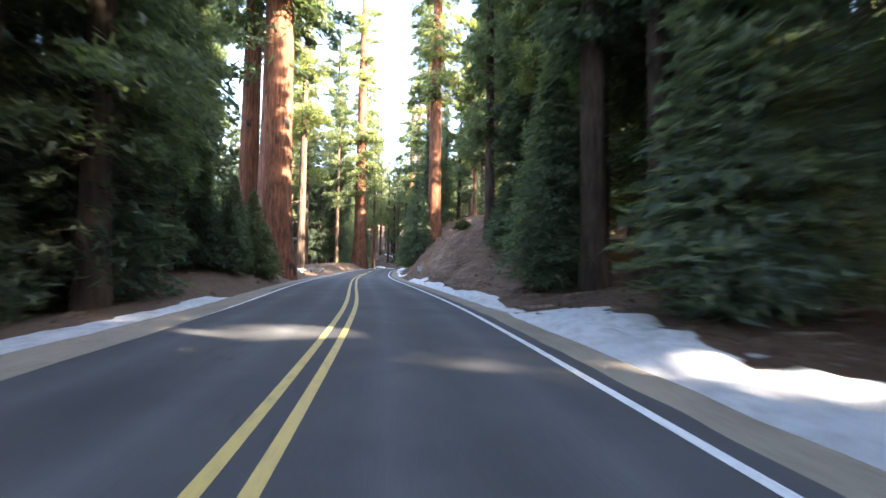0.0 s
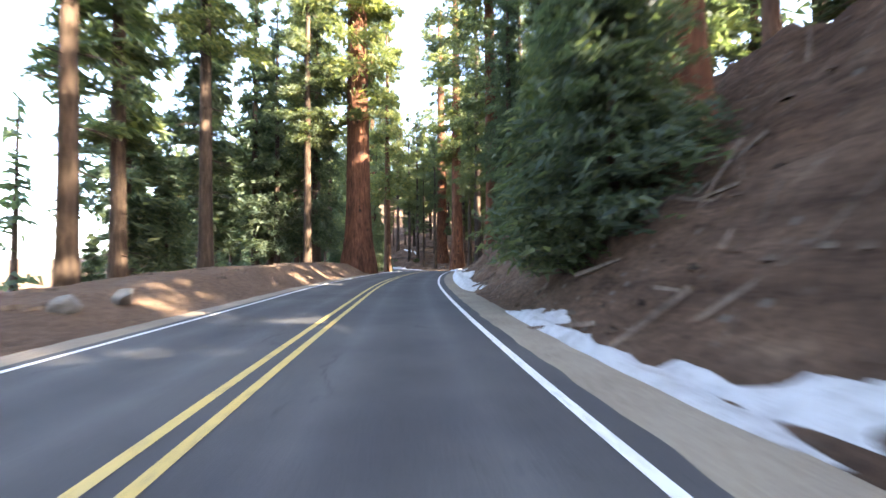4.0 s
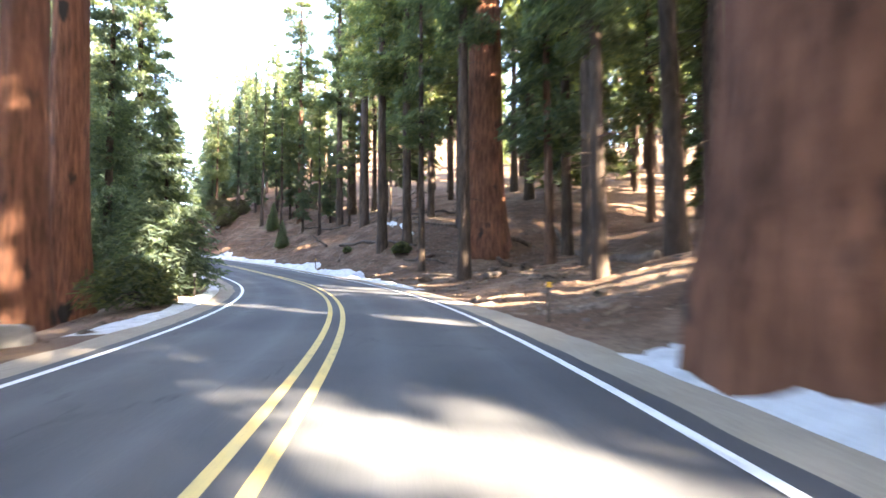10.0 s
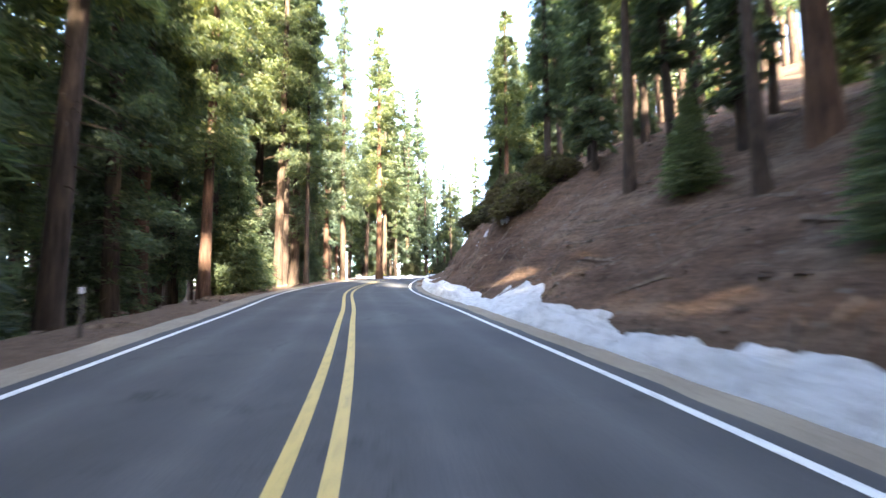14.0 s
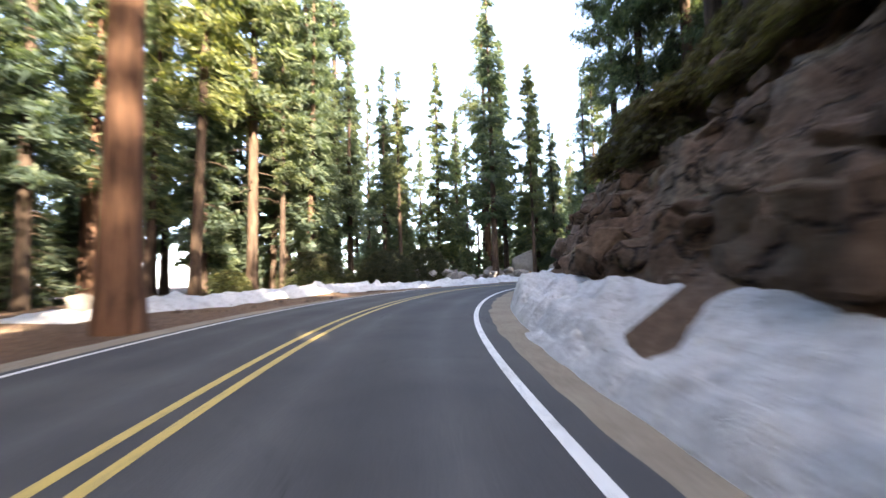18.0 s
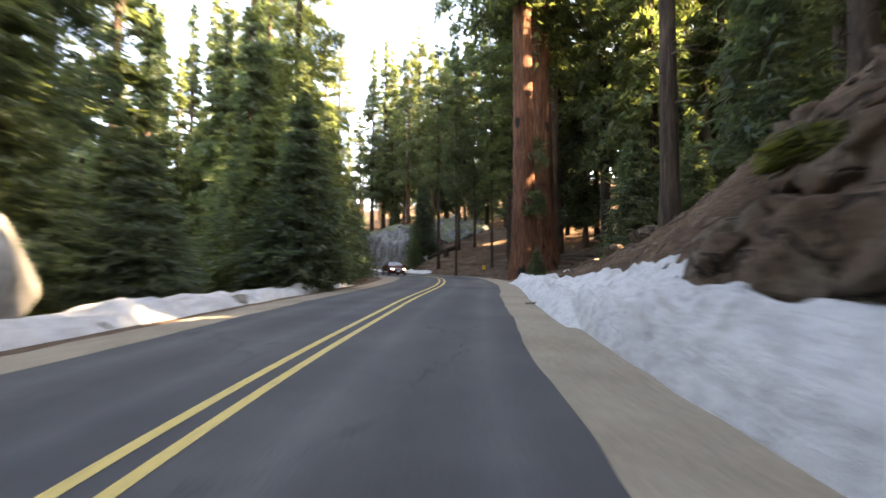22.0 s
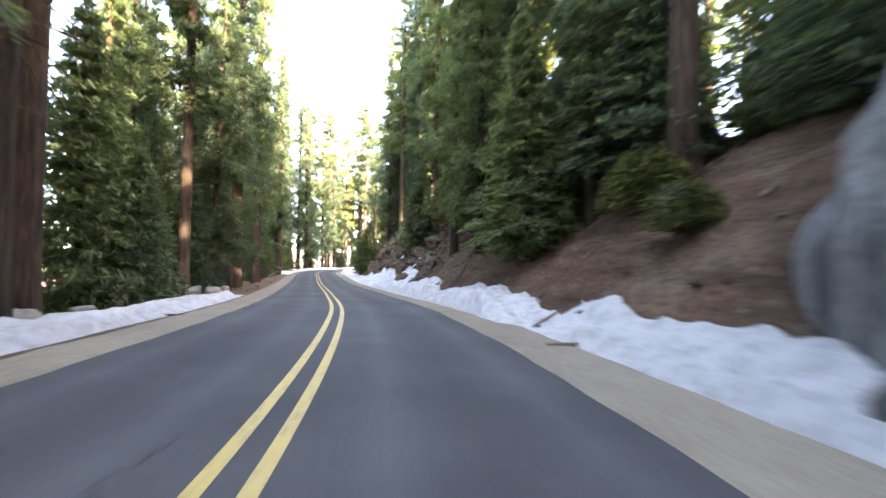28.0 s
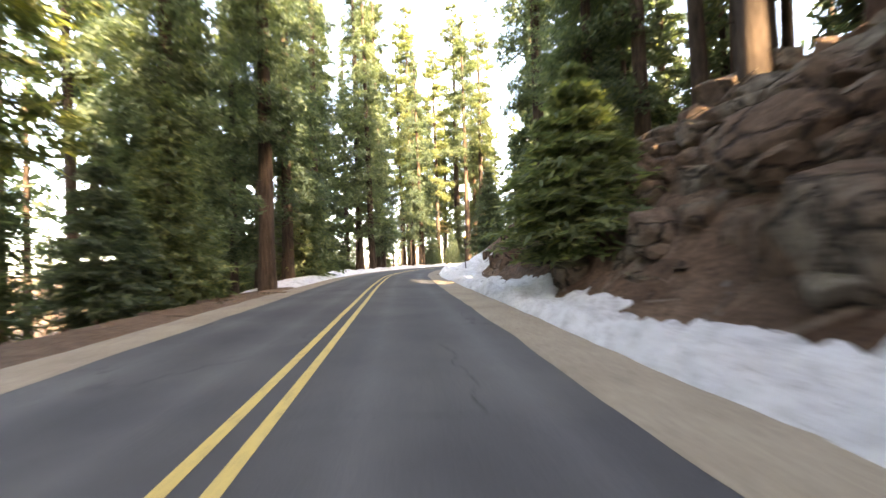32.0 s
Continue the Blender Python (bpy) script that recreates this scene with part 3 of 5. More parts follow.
# ---- trees ----
def trunk_mesh(name, r, high, mat, sides=12, flare=0.5, seed=0, lean=0.0, ridged=0.0, top=0.12):
    rng = random.Random(seed)
    ph = rng.uniform(0, 6)
    levels = [0.0, 0.012, 0.03, 0.06, 0.11, 0.2, 0.35, 0.5, 0.65, 0.8, 0.92, 1.0]
    verts, faces = [], []
    for i, f in enumerate(levels):
        z = f * high - (1.2 if i == 0 else 0)
        rr = r * ((1 - f) ** 0.75 * (1 - top) + top) * (1 + flare * math.exp(-f * high / (r * 2.2)))
        cx, cy = lean * f * high + 0.06 * r * math.sin(ph + 3 * f), 0.06 * r * math.cos(ph + 4 * f)
        for s in range(sides):
            a = 2 * math.pi * s / sides
            w = 1 + ridged * (0.5 * math.sin(5 * a + ph) + 0.5 * math.sin(9 * a + 2 * ph + f * 3)) * (0.6 + math.exp(-f * 20))
            verts.append((cx + rr * w * math.cos(a), cy + rr * w * math.sin(a), z))
    for i in range(len(levels) - 1):
        for s in range(sides):
            a, b = i * sides + s, i * sides + (s + 1) % sides
            faces.append((a, b, b + sides, a + sides))
    faces.append(tuple(range((len(levels) - 1) * sides, len(levels) * sides)))
    return mesh_from(name, verts, faces, mat, True)


def sprays(rng, centres, turns, size):
    """Flat pointed needle sprays, one narrow triangle each, at the given places and headings."""
    n = len(centres)
    L, W = size * rng.uniform(0.6, 1.4, n), size * rng.uniform(0.08, 0.19, n)
    b, tilt, roll = turns + rng.normal(0, 0.8, n), rng.normal(-0.3, 0.45, n), rng.normal(0, 0.8, n)
    e1 = np.stack([np.cos(b) * np.cos(tilt), np.sin(b) * np.cos(tilt), np.sin(tilt)], 1)
    sv = np.stack([-np.sin(b), np.cos(b), 0 * b], 1)
    e2 = sv * np.cos(roll)[:, None] + np.cross(e1, sv) * np.sin(roll)[:, None]
    v = np.stack([centres - e1 * (L * 0.4)[:, None] + e2 * W[:, None], centres - e1 * (L * 0.4)[:, None] - e2 * W[:, None], centres + e1 * (L * 0.6)[:, None]], 1)
    return v.reshape(-1, 3)


def crown_points(rng, high, low, width, count, spray, droop, point, ragged):
    pts, turns, span = [], [], high - low
    # uneven radius round the stem, so that the outline has bays and gaps
    lobes = rng.uniform(0.55, 1.25, (9, 7))
    made = 0
    while made < count:
        f = rng.uniform(0, 1) ** 1.1
        f = (round(f * span / 0.75) * 0.75 + rng.normal(0, 0.13)) / span
        f = min(max(f, 0.0), 0.999)
        a = rng.uniform(0, 2 * math.pi)
        lobe = lobes[int(f * 8.99), int(a / 6.2832 * 6.99)]
        reach = width * (1 - f) ** point * (0.3 + 0.7 * min(1.0, f / 0.15 + 0.3)) * rng.uniform(1 - 1.4 * ragged, 1 + ragged) * (1 - ragged + ragged * 1.3 * lobe) + 0.2
        rise = rng.uniform(-0.15, 0.25)
        n = max(3, int(reach / (spray * 0.2)))
        q = (np.arange(n) + rng.uniform(0.2, 1.0, n)) / n
        q = q[(q > 0.2) | (rng.random(n) < 0.3)]
        d = reach * q
        side = rng.normal(0, 0.2, len(q)) * reach * (1.1 - 0.6 * q) * 0.7
        z = low + span * f + rise * d - droop * d * q + rng.normal(0, 0.1, len(q)) * spray
        pts.append(np.stack([math.cos(a) * d - math.sin(a) * side, math.sin(a) * d + math.cos(a) * side, z], 1))
        turns.append(np.full(len(q), a))
        made += len(q)
    return np.concatenate(pts), np.concatenate(turns)


def tri_mesh(name, verts, mat):
    n = len(verts) // 3
    me = bpy.data.meshes.new(name)
    me.vertices.add(len(verts))
    me.vertices.foreach_set("co", verts.astype(np.float32).ravel())
    me.loops.add(3 * n)
    me.loops.foreach_set("vertex_index", np.arange(3 * n, dtype=np.int32))
    me.polygons.add(n)
    me.polygons.foreach_set("loop_start", np.arange(0, 3 * n, 3, dtype=np.int32))
    me.materials.append(mat)
    me.update(calc_edges=True)
    return me


def crown_mesh(name, high, low, width, mat, count, spray, seed, droop=0.25, point=1.0, ragged=0.25):
    """Boughs in whorls round the stem, each a row of small pointed needle sprays of uneven length."""
    rng = np.random.default_rng(seed)
    p, t = crown_points(rng, high, low, width, count, spray, droop, point, ragged)
    return tri_mesh(name, sprays(rng, p, t, spray), mat)


def bough_crown(name, high, low, width, mat, boughs, count, spray, seed, droop=0.25, taper=0.8, rise=0.1, tuft=0.2):
    """Single boughs of uneven length round the stem, with gaps between them; each is a fan of small pointed needle sprays."""
    rng = np.random.default_rng(seed)
    span = high - low
    f = rng.uniform(0, 1, boughs) ** 1.1
    az = rng.uniform(0, 2 * math.pi, boughs)
    side = 1 + 0.22 * np.cos(az - rng.uniform(0, 6.28) + 4 * f)
    reach = width * ((1 - f) ** taper * 0.95 + 0.05) * (0.5 + 0.5 * np.minimum(1, f / 0.12 + 0.3)) * rng.uniform(0.45, 1.2, boughs) * side + 0.15
    up = rng.normal(rise, 0.12, boughs) + 0.5 * f**3
    many = np.maximum(4, (count * reach / reach.sum()).astype(int))
    k = np.repeat(np.arange(boughs), many)
    n = len(k)
    q = rng.beta(1.9, 1.15, n)
    d = reach[k] * q
    off = rng.normal(0, 1, n) * (tuft * reach[k] * (1.15 - q) + 0.1)
    z = low + span * f[k] + up[k] * d - droop * d * q + rng.normal(0, 1, n) * (0.05 * reach[k] + 0.06)
    a = az[k]
    pts = np.stack([np.cos(a) * d - np.sin(a) * off, np.sin(a) * d + np.cos(a) * off, z], 1)
    return tri_mesh(name, sprays(rng, pts, a, spray), mat)


def limb_mesh(name, high, low, reach, count, mat, seed):
    """Bare dead limbs that stand out from the stem below the crown."""
    rng = random.Random(seed)
    verts, faces = [], []
    for _ in range(count):
        z = rng.uniform(low, high)
        a = rng.uniform(0, 6.28)
        L, t = reach * rng.uniform(0.4, 1.1), 0.05 * rng.uniform(0.5, 1.2)
        k = len(verts)
        for f, rr in ((0, t), (0.5, t * 0.6), (1, t * 0.15)):
            x, y, zz = math.cos(a) * L * f, math.sin(a) * L * f, z - 0.3 * L * f * f
            for s in range(3):
                b = s * 2.094
                verts.append((x - math.sin(a) * rr * math.cos(b), y + math.cos(a) * rr * math.cos(b), zz + rr * math.sin(b)))
        for i in range(2):
            for s in range(3):
                p, q = k + i * 3 + s, k + i * 3 + (s + 1) % 3
                faces.append((p, q, q + 3, p + 3))
    return mesh_from(name, verts, faces, mat)


KINDS = {}


def tallest(x, y):
    """Greatest size of a tree: beyond the second bend the wood stays low and leaves the sky free."""
    dx, dy = x + 11.7, y - 126.0
    turn, away = math.degrees(math.atan2(-dx, dy)), math.hypot(dx, dy)
    return max(0.25, 0.25 * away / 38) if 11 < turn < 37 and 34 < away < 200 else 2.0



def tree_kind(key, name, label, group, trunk, crowns, limbs=None):
    """One kind of tree; crowns: a dense one for trees by the road and a lighter one for those behind."""
    for near, crown in enumerate(crowns):
        t = thing(name, label, "tree", group)
        part_mesh("trunk", trunk, t)
        part_mesh("crown", crown, t)["kind"] = "stuff"
        if limbs:
            part_mesh("dead_branch", limbs, t)["kind"] = "stuff"
        KINDS[(*key, 1 - near)] = t


def make_kinds():
    for i, (h, low, w, r) in enumerate([(35, 4, 3.6, 0.4), (42, 9, 3.7, 0.48), (29, 2.5, 3.4, 0.33)]):
        cr = [bough_crown("crown", h + 0.6, low, w, M_FIR, b, n, sp, 20 + i, 0.32, 0.8, 0.05, 0.2) for b, n, sp in ((240, 21000, 0.44), (170, 6500, 0.95))]
        tall = i == 1
        tree_kind(("fir", i), "red_fir" if tall else "fir_tree", "very tall red fir with a clear lower trunk" if tall else "tall dark green fir with a grey-brown trunk", "tall red firs" if tall else "forest firs", trunk_mesh("trunk", r, h, M_BARK, 10, 0.3, i), cr,
                  limb_mesh("dead_branch", low + 3, 1.5, 2.0, 26, M_BARK, i))
    for i, (h, low, w, r) in enumerate([(42, 14, 3.7, 0.45), (37, 11, 3.3, 0.38), (46, 18, 3.9, 0.52)]):
        cr = [bough_crown("crown", h + 0.5, low, w, M_PINE, b, n, sp, 40 + i, 0.2, 0.45, 0.2, 0.24) for b, n, sp in ((90, 14000, 0.5), (75, 5000, 0.95))]
        tree_kind(("pine", i), "pine_tree", "tall pine with a long bare trunk and open crown", "forest pines", trunk_mesh("trunk", r, h, M_BARK, 10, 0.3, 7 + i), cr,
                  limb_mesh("dead_branch", h * 0.8, 5, 2.4, 46, M_BARK, 5 + i))
    for i, (h, w, r) in enumerate([(5.5, 1.7, 0.08), (9, 2.3, 0.13), (13, 2.8, 0.18)]):
        cr = [crown_mesh("crown", h, 0.2, w, M_FIR, n, sp + 0.07 * i, 60 + i, 0.18, 0.85, 0.22) for n, sp in ((15000, 0.3), (4500, 0.5))]
        tree_kind(("young", i), "young_fir", "young bushy fir with boughs down to the ground", "young firs", trunk_mesh("trunk", r, h * 0.97, M_BARK, 8, 0.2, 13 + i), cr)
    for i, (h, r) in enumerate([(62, 1.0), (56, 1.0)]):
        cr = [bough_crown("crown", h + 1, 15 + 5 * i, 6.0, M_PINE, 80, n, sp, 80 + i, 0.25, 0.3, 0.05, 0.22) for n, sp in ((12000, 0.85), (4500, 1.3))]
        tree_kind(("sequoia", i), "giant_sequoia", "giant sequoia with a fluted cinnamon-red trunk", "giant sequoias", trunk_mesh("trunk", r, h, M_RED, 32, 0.55, 17 + i, 0, 0.07, 0.35), cr)
    cr = [bough_crown("crown", 33, 9, 3.6, M_PINE, 120, n, sp, 95, 0.3, 0.55, 0.05, 0.22) for n, sp in ((13000, 0.5), (3800, 1.0))]
    tree_kind(("cedar", 0), "cedar_tree", "slender incense cedar with a reddish-brown trunk", "forest cedars", trunk_mesh("trunk", 0.4, 32.5, M_CEDAR, 12, 0.4, 29), cr)


make_kinds()
TREES = []
FULL_RADIUS = {"fir": 0.4, "pine": 0.45, "young": 0.12, "sequoia": 1.0, "cedar": 0.4}


def plant(kind, i, x, y, scale=1.0, turn=0.0, near=1, wide=1.0, lean=0.0):
    gz = ground_at(x, y)
    c = copy_thing(KINDS[kind, i, near], Matrix.Translation((x, y, gz)) @ Matrix.Rotation(turn, 4, "Z") @ Matrix.Rotation(lean, 4, "X"))
    c.scale = (scale * wide, scale * wide, scale)
    TREES.append((x, y, 1.6 if kind == "young" else 2.4))
    return c


# trees that stand out, by their place: kind, variety, x, y, trunk's diameter
HERO = [("sequoia", 0, -13.1, 34.4, 2.5), ("sequoia", 1, -16.1, 36.2, 1.6), ("pine", 0, -17.0, 53.0, 1.0), ("sequoia", 1, -1.3, 62.4, 1.8),
        ("pine", 1, -21.9, 91.3, 0.9), ("pine", 2, -25.3, 104, 1.2), ("sequoia", 0, -18.2, 96.3, 2.6), ("sequoia", 1, -7.7, 131.2, 2.1), ("pine", 0, -4.7, 112, 0.9),
        ("pine", 1, -3.4, 109.2, 0.6), ("sequoia", 0, -3.7, 99.4, 1.4), ("pine", 1, -4.5, 123.1, 0.9), ("pine", 0, -5.5, 127.7, 0.7), ("cedar", 0, -18.4, 117.3, 1.0),
        ("sequoia", 1, -27.2, 141.2, 1.2), ("sequoia", 0, -24.6, 137.3, 1.1), ("pine", 2, -12.8, 150.2, 0.6), ("sequoia", 0, -11.6, 157.8, 2.6), ("pine", 0, -6.2, 156.1, 0.75), ("pine", 1, -17.8, 160.8, 0.9),
        ("pine", 0, -20.0, 161.6, 0.8), ("pine", 2, -24.3, 172, 0.8), ("pine", 0, -13.6, 162.0, 0.7), ("pine", 1, -15.8, 155, 0.55), ("pine", 0, -28.8, 177.4, 0.8),
        ("cedar", 0, -36.2, 183.5, 0.8), ("pine", 2, -28.4, 180.9, 1.0), ("pine", 1, -25.3, 180.5, 0.8), ("pine", 1, -41.6, 163.7, 0.4), ("fir", 1, -77.4, 195.4, 0.55), ("pine", 1, -68.2, 185.5, 0.5), ("cedar", 0, -84.0, 206.0, 0.9), ("fir", 0, -109.0, 234.0, 1.1),
        ("cedar", 0, -100, 260, 1.0), ("pine", 1, -90.1, 251.6, 0.55), ("fir", 2, -113, 256, 0.8), ("pine", 0, -77.6, 235, 0.6), ("sequoia", 1, -62.4, 276.4, 1.65), ("sequoia", 0, -59.5, 278.3, 1.7),
        ("sequoia", 0, -55.6, 283.8, 2.2), ("pine", 1, -60.4, 293.2, 0.35), ("pine", 1, -55.4, 294.1, 0.45), ("pine", 0, -53.2, 293.6, 0.6), ("pine", 1, -56.0, 288.5, 0.5),
        ("pine", 1, -54.6, 305.2, 0.5), ("pine", 0, -59, 302, 0.45), ("pine", 1, -52.6, 304.2, 0.45), ("cedar", 0, -55, 327, 0.8), ("pine", 2, -51.5, 331, 0.8),
        ("pine", 0, -115.0, 364.7, 1.3), ("fir", 1, -116.4, 377.8, 0.7), ("fir", 1, -107.7, 399.6, 0.9),
        ("cedar", 0, -84.1, 360.4, 0.65), ("cedar", 0, -76.8, 304.5, 1.0), ("fir", 0, -152, 445, 0.9)]
for j, (kind, i, x, y, dia) in enumerate(HERO):
    w = dia / 2 / FULL_RADIUS[kind]
    sc = {"sequoia": 1.0, "cedar": min(1.5, max(0.8, w)), "pine": min(1.25, max(0.7, w)), "fir": min(1.2, max(0.8, w))}[kind]
    t = plant(kind, i, x, y, sc, j * 1.3)
    for o in t.children:
        if o.name.startswith("trunk"):
            o.scale = (w / sc, w / sc, 1)

for _x, _y, _i, _s in ((-12.8, 20.5, 0, 0.95), (-15.4, 25.0, 1, 1.0), (-13.8, 16.5, 0, 1.0)):
    plant("fir", _i, _x, _y, _s, _x)

# dark knot holes in the sequoia's butt by the road
_sq = min((o for o in scene.objects if o.name.startswith("giant_sequoia")), key=lambda o: (o.location.x + 7.7) ** 2 + (o.location.y - 131.2) ** 2)
M_KNOT = material("charred_knot", plain, colour=(0.02, 0.016, 0.014), rough=0.95)
_bm = bmesh.new()
bmesh.ops.create_icosphere(_bm, subdivisions=2, radius=1.0)
for _v in _bm.verts:
    _v.co *= 1 + 0.2 * noise.noise(_v.co * 1.7)
_km = bpy.data.meshes.new("knot_hole")
_bm.to_mesh(_km)
_bm.free()
_km.materials.append(M_KNOT)
for _off, _z, _w, _h in ((-0.62, 3.3, 0.17, 0.13), (0.16, 3.35, 0.16, 0.12), (0.12, 2.75, 0.2, 0.1), (-0.35, 1.15, 0.24, 0.12), (0.2, 5.2, 0.12, 0.16)):
    _o = part_mesh("knot_hole", _km, _sq, "dark charred knot hole")
    _p = Matrix.Rotation(-1.3 * 7, 3, "Z") @ Vector((_off, -math.sqrt(1.13 - _off * _off), _z))
    _o.location, _o.scale = _p, (_w, _w, _h)

# tufts of young shoots on the sequoia's trunk by the bend
_sq = min((o for o in scene.objects if o.name.startswith("giant_sequoia")), key=lambda o: (o.location.x + 62.4) ** 2 + (o.location.y - 276.4) ** 2)
_rt = np.random.default_rng(3)
for _z, _a, _r in ((9.0, 3.9, 1.1), (8.6, 5.6, 0.9), (6.4, 5.8, 0.9), (6.0, 3.7, 0.7), (5.3, 4.0, 0.8), (10.4, 5.4, 1.0), (4.9, 3.4, 0.5)):
    _n = 420
    _d = _rt.uniform(0.1, 1, _n) ** 0.7 * _r
    _b = _a - 1.3 * 36 + _rt.normal(0, 0.35, _n)
    _p = np.stack([np.cos(_b) * (0.85 + _d), np.sin(_b) * (0.85 + _d), _z - 0.5 * _d * _d + _rt.normal(0, 0.22, _n)], 1)
    part_mesh("foliage_tuft", tri_mesh("foliage_tuft", sprays(_rt, _p, _b, 0.3), M_PINE), _sq, "tuft of yellow-green shoots")["kind"] = "stuff"

# young firs that stand out: variety, x, y, scale
YOUNG = [(1, -58.0, 270.0, 1.0), (2, -55.5, 268.8, 0.8), (1, -52.0, 268.0, 0.9), (0, -62.8, 274.2, 0.4), (1, -78.8, 269.2, 1.0), (2, -76.4, 278.0, 0.9),
         (2, -78.4, 274.0, 1.0), (1, -80.4, 271.6, 1.0), (1, -21.6, 131.0, 0.9), (2, -24.5, 130.0, 0.8), (1, -24.8, 143.2, 0.9), (1, -74.0, 284.8, 1.0), (2, -58.0, 310.6, 0.95), (1, -60.2, 308.2, 0.6),
         (2, -3.6, 60.6, 0.9), (1, -4.4, 62.6, 1.0), (0, -22.2, 113.0, 1.0), (1, -21.0, 111.0, 0.7), (1, -84.6, 357.4, 0.9), (1, -15.5, 24.0, 0.8), (0, -12.6, 22.6, 1.0)]
for _i, _st, _u, _s in ((2, 2.1, -6.6, 0.4), (1, 2.25, -6.0, 0.55), (1, 1.85, -7.4, 0.6), (0, 1.95, -6.4, 0.7), (0, 2.3, -5.4, 0.6)):
    _x, _y, _z = on_road(_st, _u)
    YOUNG.append((_i, _x, _y, _s))
plant("young", 0, -99.2, 374.6, 1.0, 0.4, 1, 1.4)
for j, (i, x, y, sc) in enumerate(YOUNG):
    plant("young", i, x, y, sc, j * 0.9)


def forest(seed, tries):
    rng = random.Random(seed)
    for _ in range(tries):
        st = rng.uniform(-3.5, 41)
        side = rng.choice((-1, 1))
        k = index_at(st)
        d = 6.5 + 27 * rng.random() ** 1.4
        steep = table(st, BANK_M)
        least = 4.6 + table(st, LEFT_W) if side < 0 else (7.5 if steep < 0.3 else 9.5 if steep < 0.8 else 5.4 + 0.85 * table(st, BANK_H) / steep)
        r = rng.random()
        if side < 0:
            kind = "fir" if r < 0.42 else "pine" if r < 0.62 else "cedar" if r < 0.68 else "young"
        elif 10.2 < st < 14 or 24 < st < 27:
            kind = "pine" if r < 0.72 else "cedar" if r < 0.86 else "fir"
        else:
            kind = "fir" if r < 0.38 else "pine" if r < 0.7 else "cedar" if r < 0.76 else "young"
        if kind == "young":
            least -= 1.2
        if d < least:
            continue
        x, y = LINE[k, 0] + NRM[k, 0] * d * side, LINE[k, 1] + NRM[k, 1] * d * side
        _, st2, u2 = nearest(x, y)
        if 32.7 < st2 < 36 and 0 < u2 < 10.5:
            continue
        if abs(u2) < least - 0.3 or (26.4 < st2 < 28.6 and 0 < u2 < 17):
            continue
        gap = 2.2 if kind == "young" else 3.2 + (0.09 if side < 0 else 0.06) * d
        if 7.2 < st < 13.5:
            gap += 1.5
        if st > 33.5 and side > 0:
            gap += 5.0
        if any((x - a) ** 2 + (y - b) ** 2 < (gap + g - 2.4) ** 2 for a, b, g in TREES):
            continue
        i = 0 if kind == "cedar" else rng.randrange(3)
        plant(kind, i, x, y, min(rng.uniform(0.7, 1.1), tallest(x, y)), rng.uniform(0, 6.28), 1 if d < 12.5 else 0, lean=rng.gauss(0, 0.012))


forest(5, 950)


def forest_edge(seed, tries):
    """Low-boughed firs that close the wood's edge on the downhill side."""
    rng = random.Random(seed)
    for _ in range(tries):
        st = rng.uniform(-3, 36)
        if 1.6 < st < 7.2 or 18.4 < st < 22.4:
            continue
        d = 3.9 + table(st, LEFT_W) + 0.6 + 9 * rng.random()
        x, y, _z = on_road(st, -d)
        if nearest(x, y)[2] > -3.9 - table(st, LEFT_W):
            continue
        r = rng.random()
        kind, i = ("young", rng.randrange(3)) if r < (0.9 if 8 < st < 15 or 22 < st < 29 else 0.68) else ("fir", rng.choice((0, 2)))
        if any((x - a) ** 2 + (y - b) ** 2 < (2.1 + g - 2.0) ** 2 for a, b, g in TREES):
            continue
        plant(kind, i, x, y, rng.uniform(0.7, 1.1), rng.uniform(0, 6.28), 1, lean=rng.gauss(0, 0.012))


forest_edge(9, 210)


def grove(seed, tries, st0, st1, u0, u1, kinds, gap=2.6, size=(0.7, 1.0)):
    """More trees on one stretch, between two distances from the centre line."""
    rng = random.Random(seed)
    for _ in range(tries):
        st, u = rng.uniform(st0, st1), rng.uniform(u0, u1)
        x, y, _z = on_road(st, u)
        _k, st2, u2 = nearest(x, y)
        if 32.7 < st2 < 36 and 0 < u2 < 10.5:
            continue
        if abs(u2) < min(abs(u0), abs(u1)) - 0.5 or (26.4 < nearest(x, y)[1] < 28.8 and 0 < u2 < 18):
            continue
        if any((x - a) ** 2 + (y - b) ** 2 < (gap + 0.5 * (g - 2.4)) ** 2 for a, b, g in TREES):
            continue
        kind = rng.choice(kinds.split())
        plant(kind, 0 if kind == "cedar" else rng.randrange(3), x, y, min(rng.uniform(*size), tallest(x, y)), rng.uniform(0, 6.28), 1 if abs(u) < 12.5 else 0, lean=rng.gauss(0, 0.015))


grove(31, 90, 0.4, 1.5, 7.8, 15, "fir fir young fir pine", 2.1)
grove(32, 80, 1.3, 2.8, 9.5, 18, "fir fir young pine", 2.3)
grove(33, 70, -0.4, 1.9, -15, -6.6, "fir fir young young pine", 2.2)
grove(34, 50, 15.0, 18.3, -15, -7.0, "pine pine cedar", 2.3)
grove(35, 45, 10.2, 14.2, 13, 46, "pine pine pine fir cedar", 2.4, (0.5, 0.85))
grove(36, 55, 23.6, 28.8, 10, 46, "pine pine fir pine cedar", 2.4, (0.5, 0.85))
grove(37, 60, 13.2, 16.2, 10.5, 17, "fir pine pine", 2.6, (0.8, 1.05))
grove(45, 28, 9.2, 12.4, 14, 34, "pine pine fir", 2.8, (0.7, 1.0))
grove(46, 14, 6.6, 9.0, -20, -11, "pine fir cedar", 2.6, (0.8, 1.0))
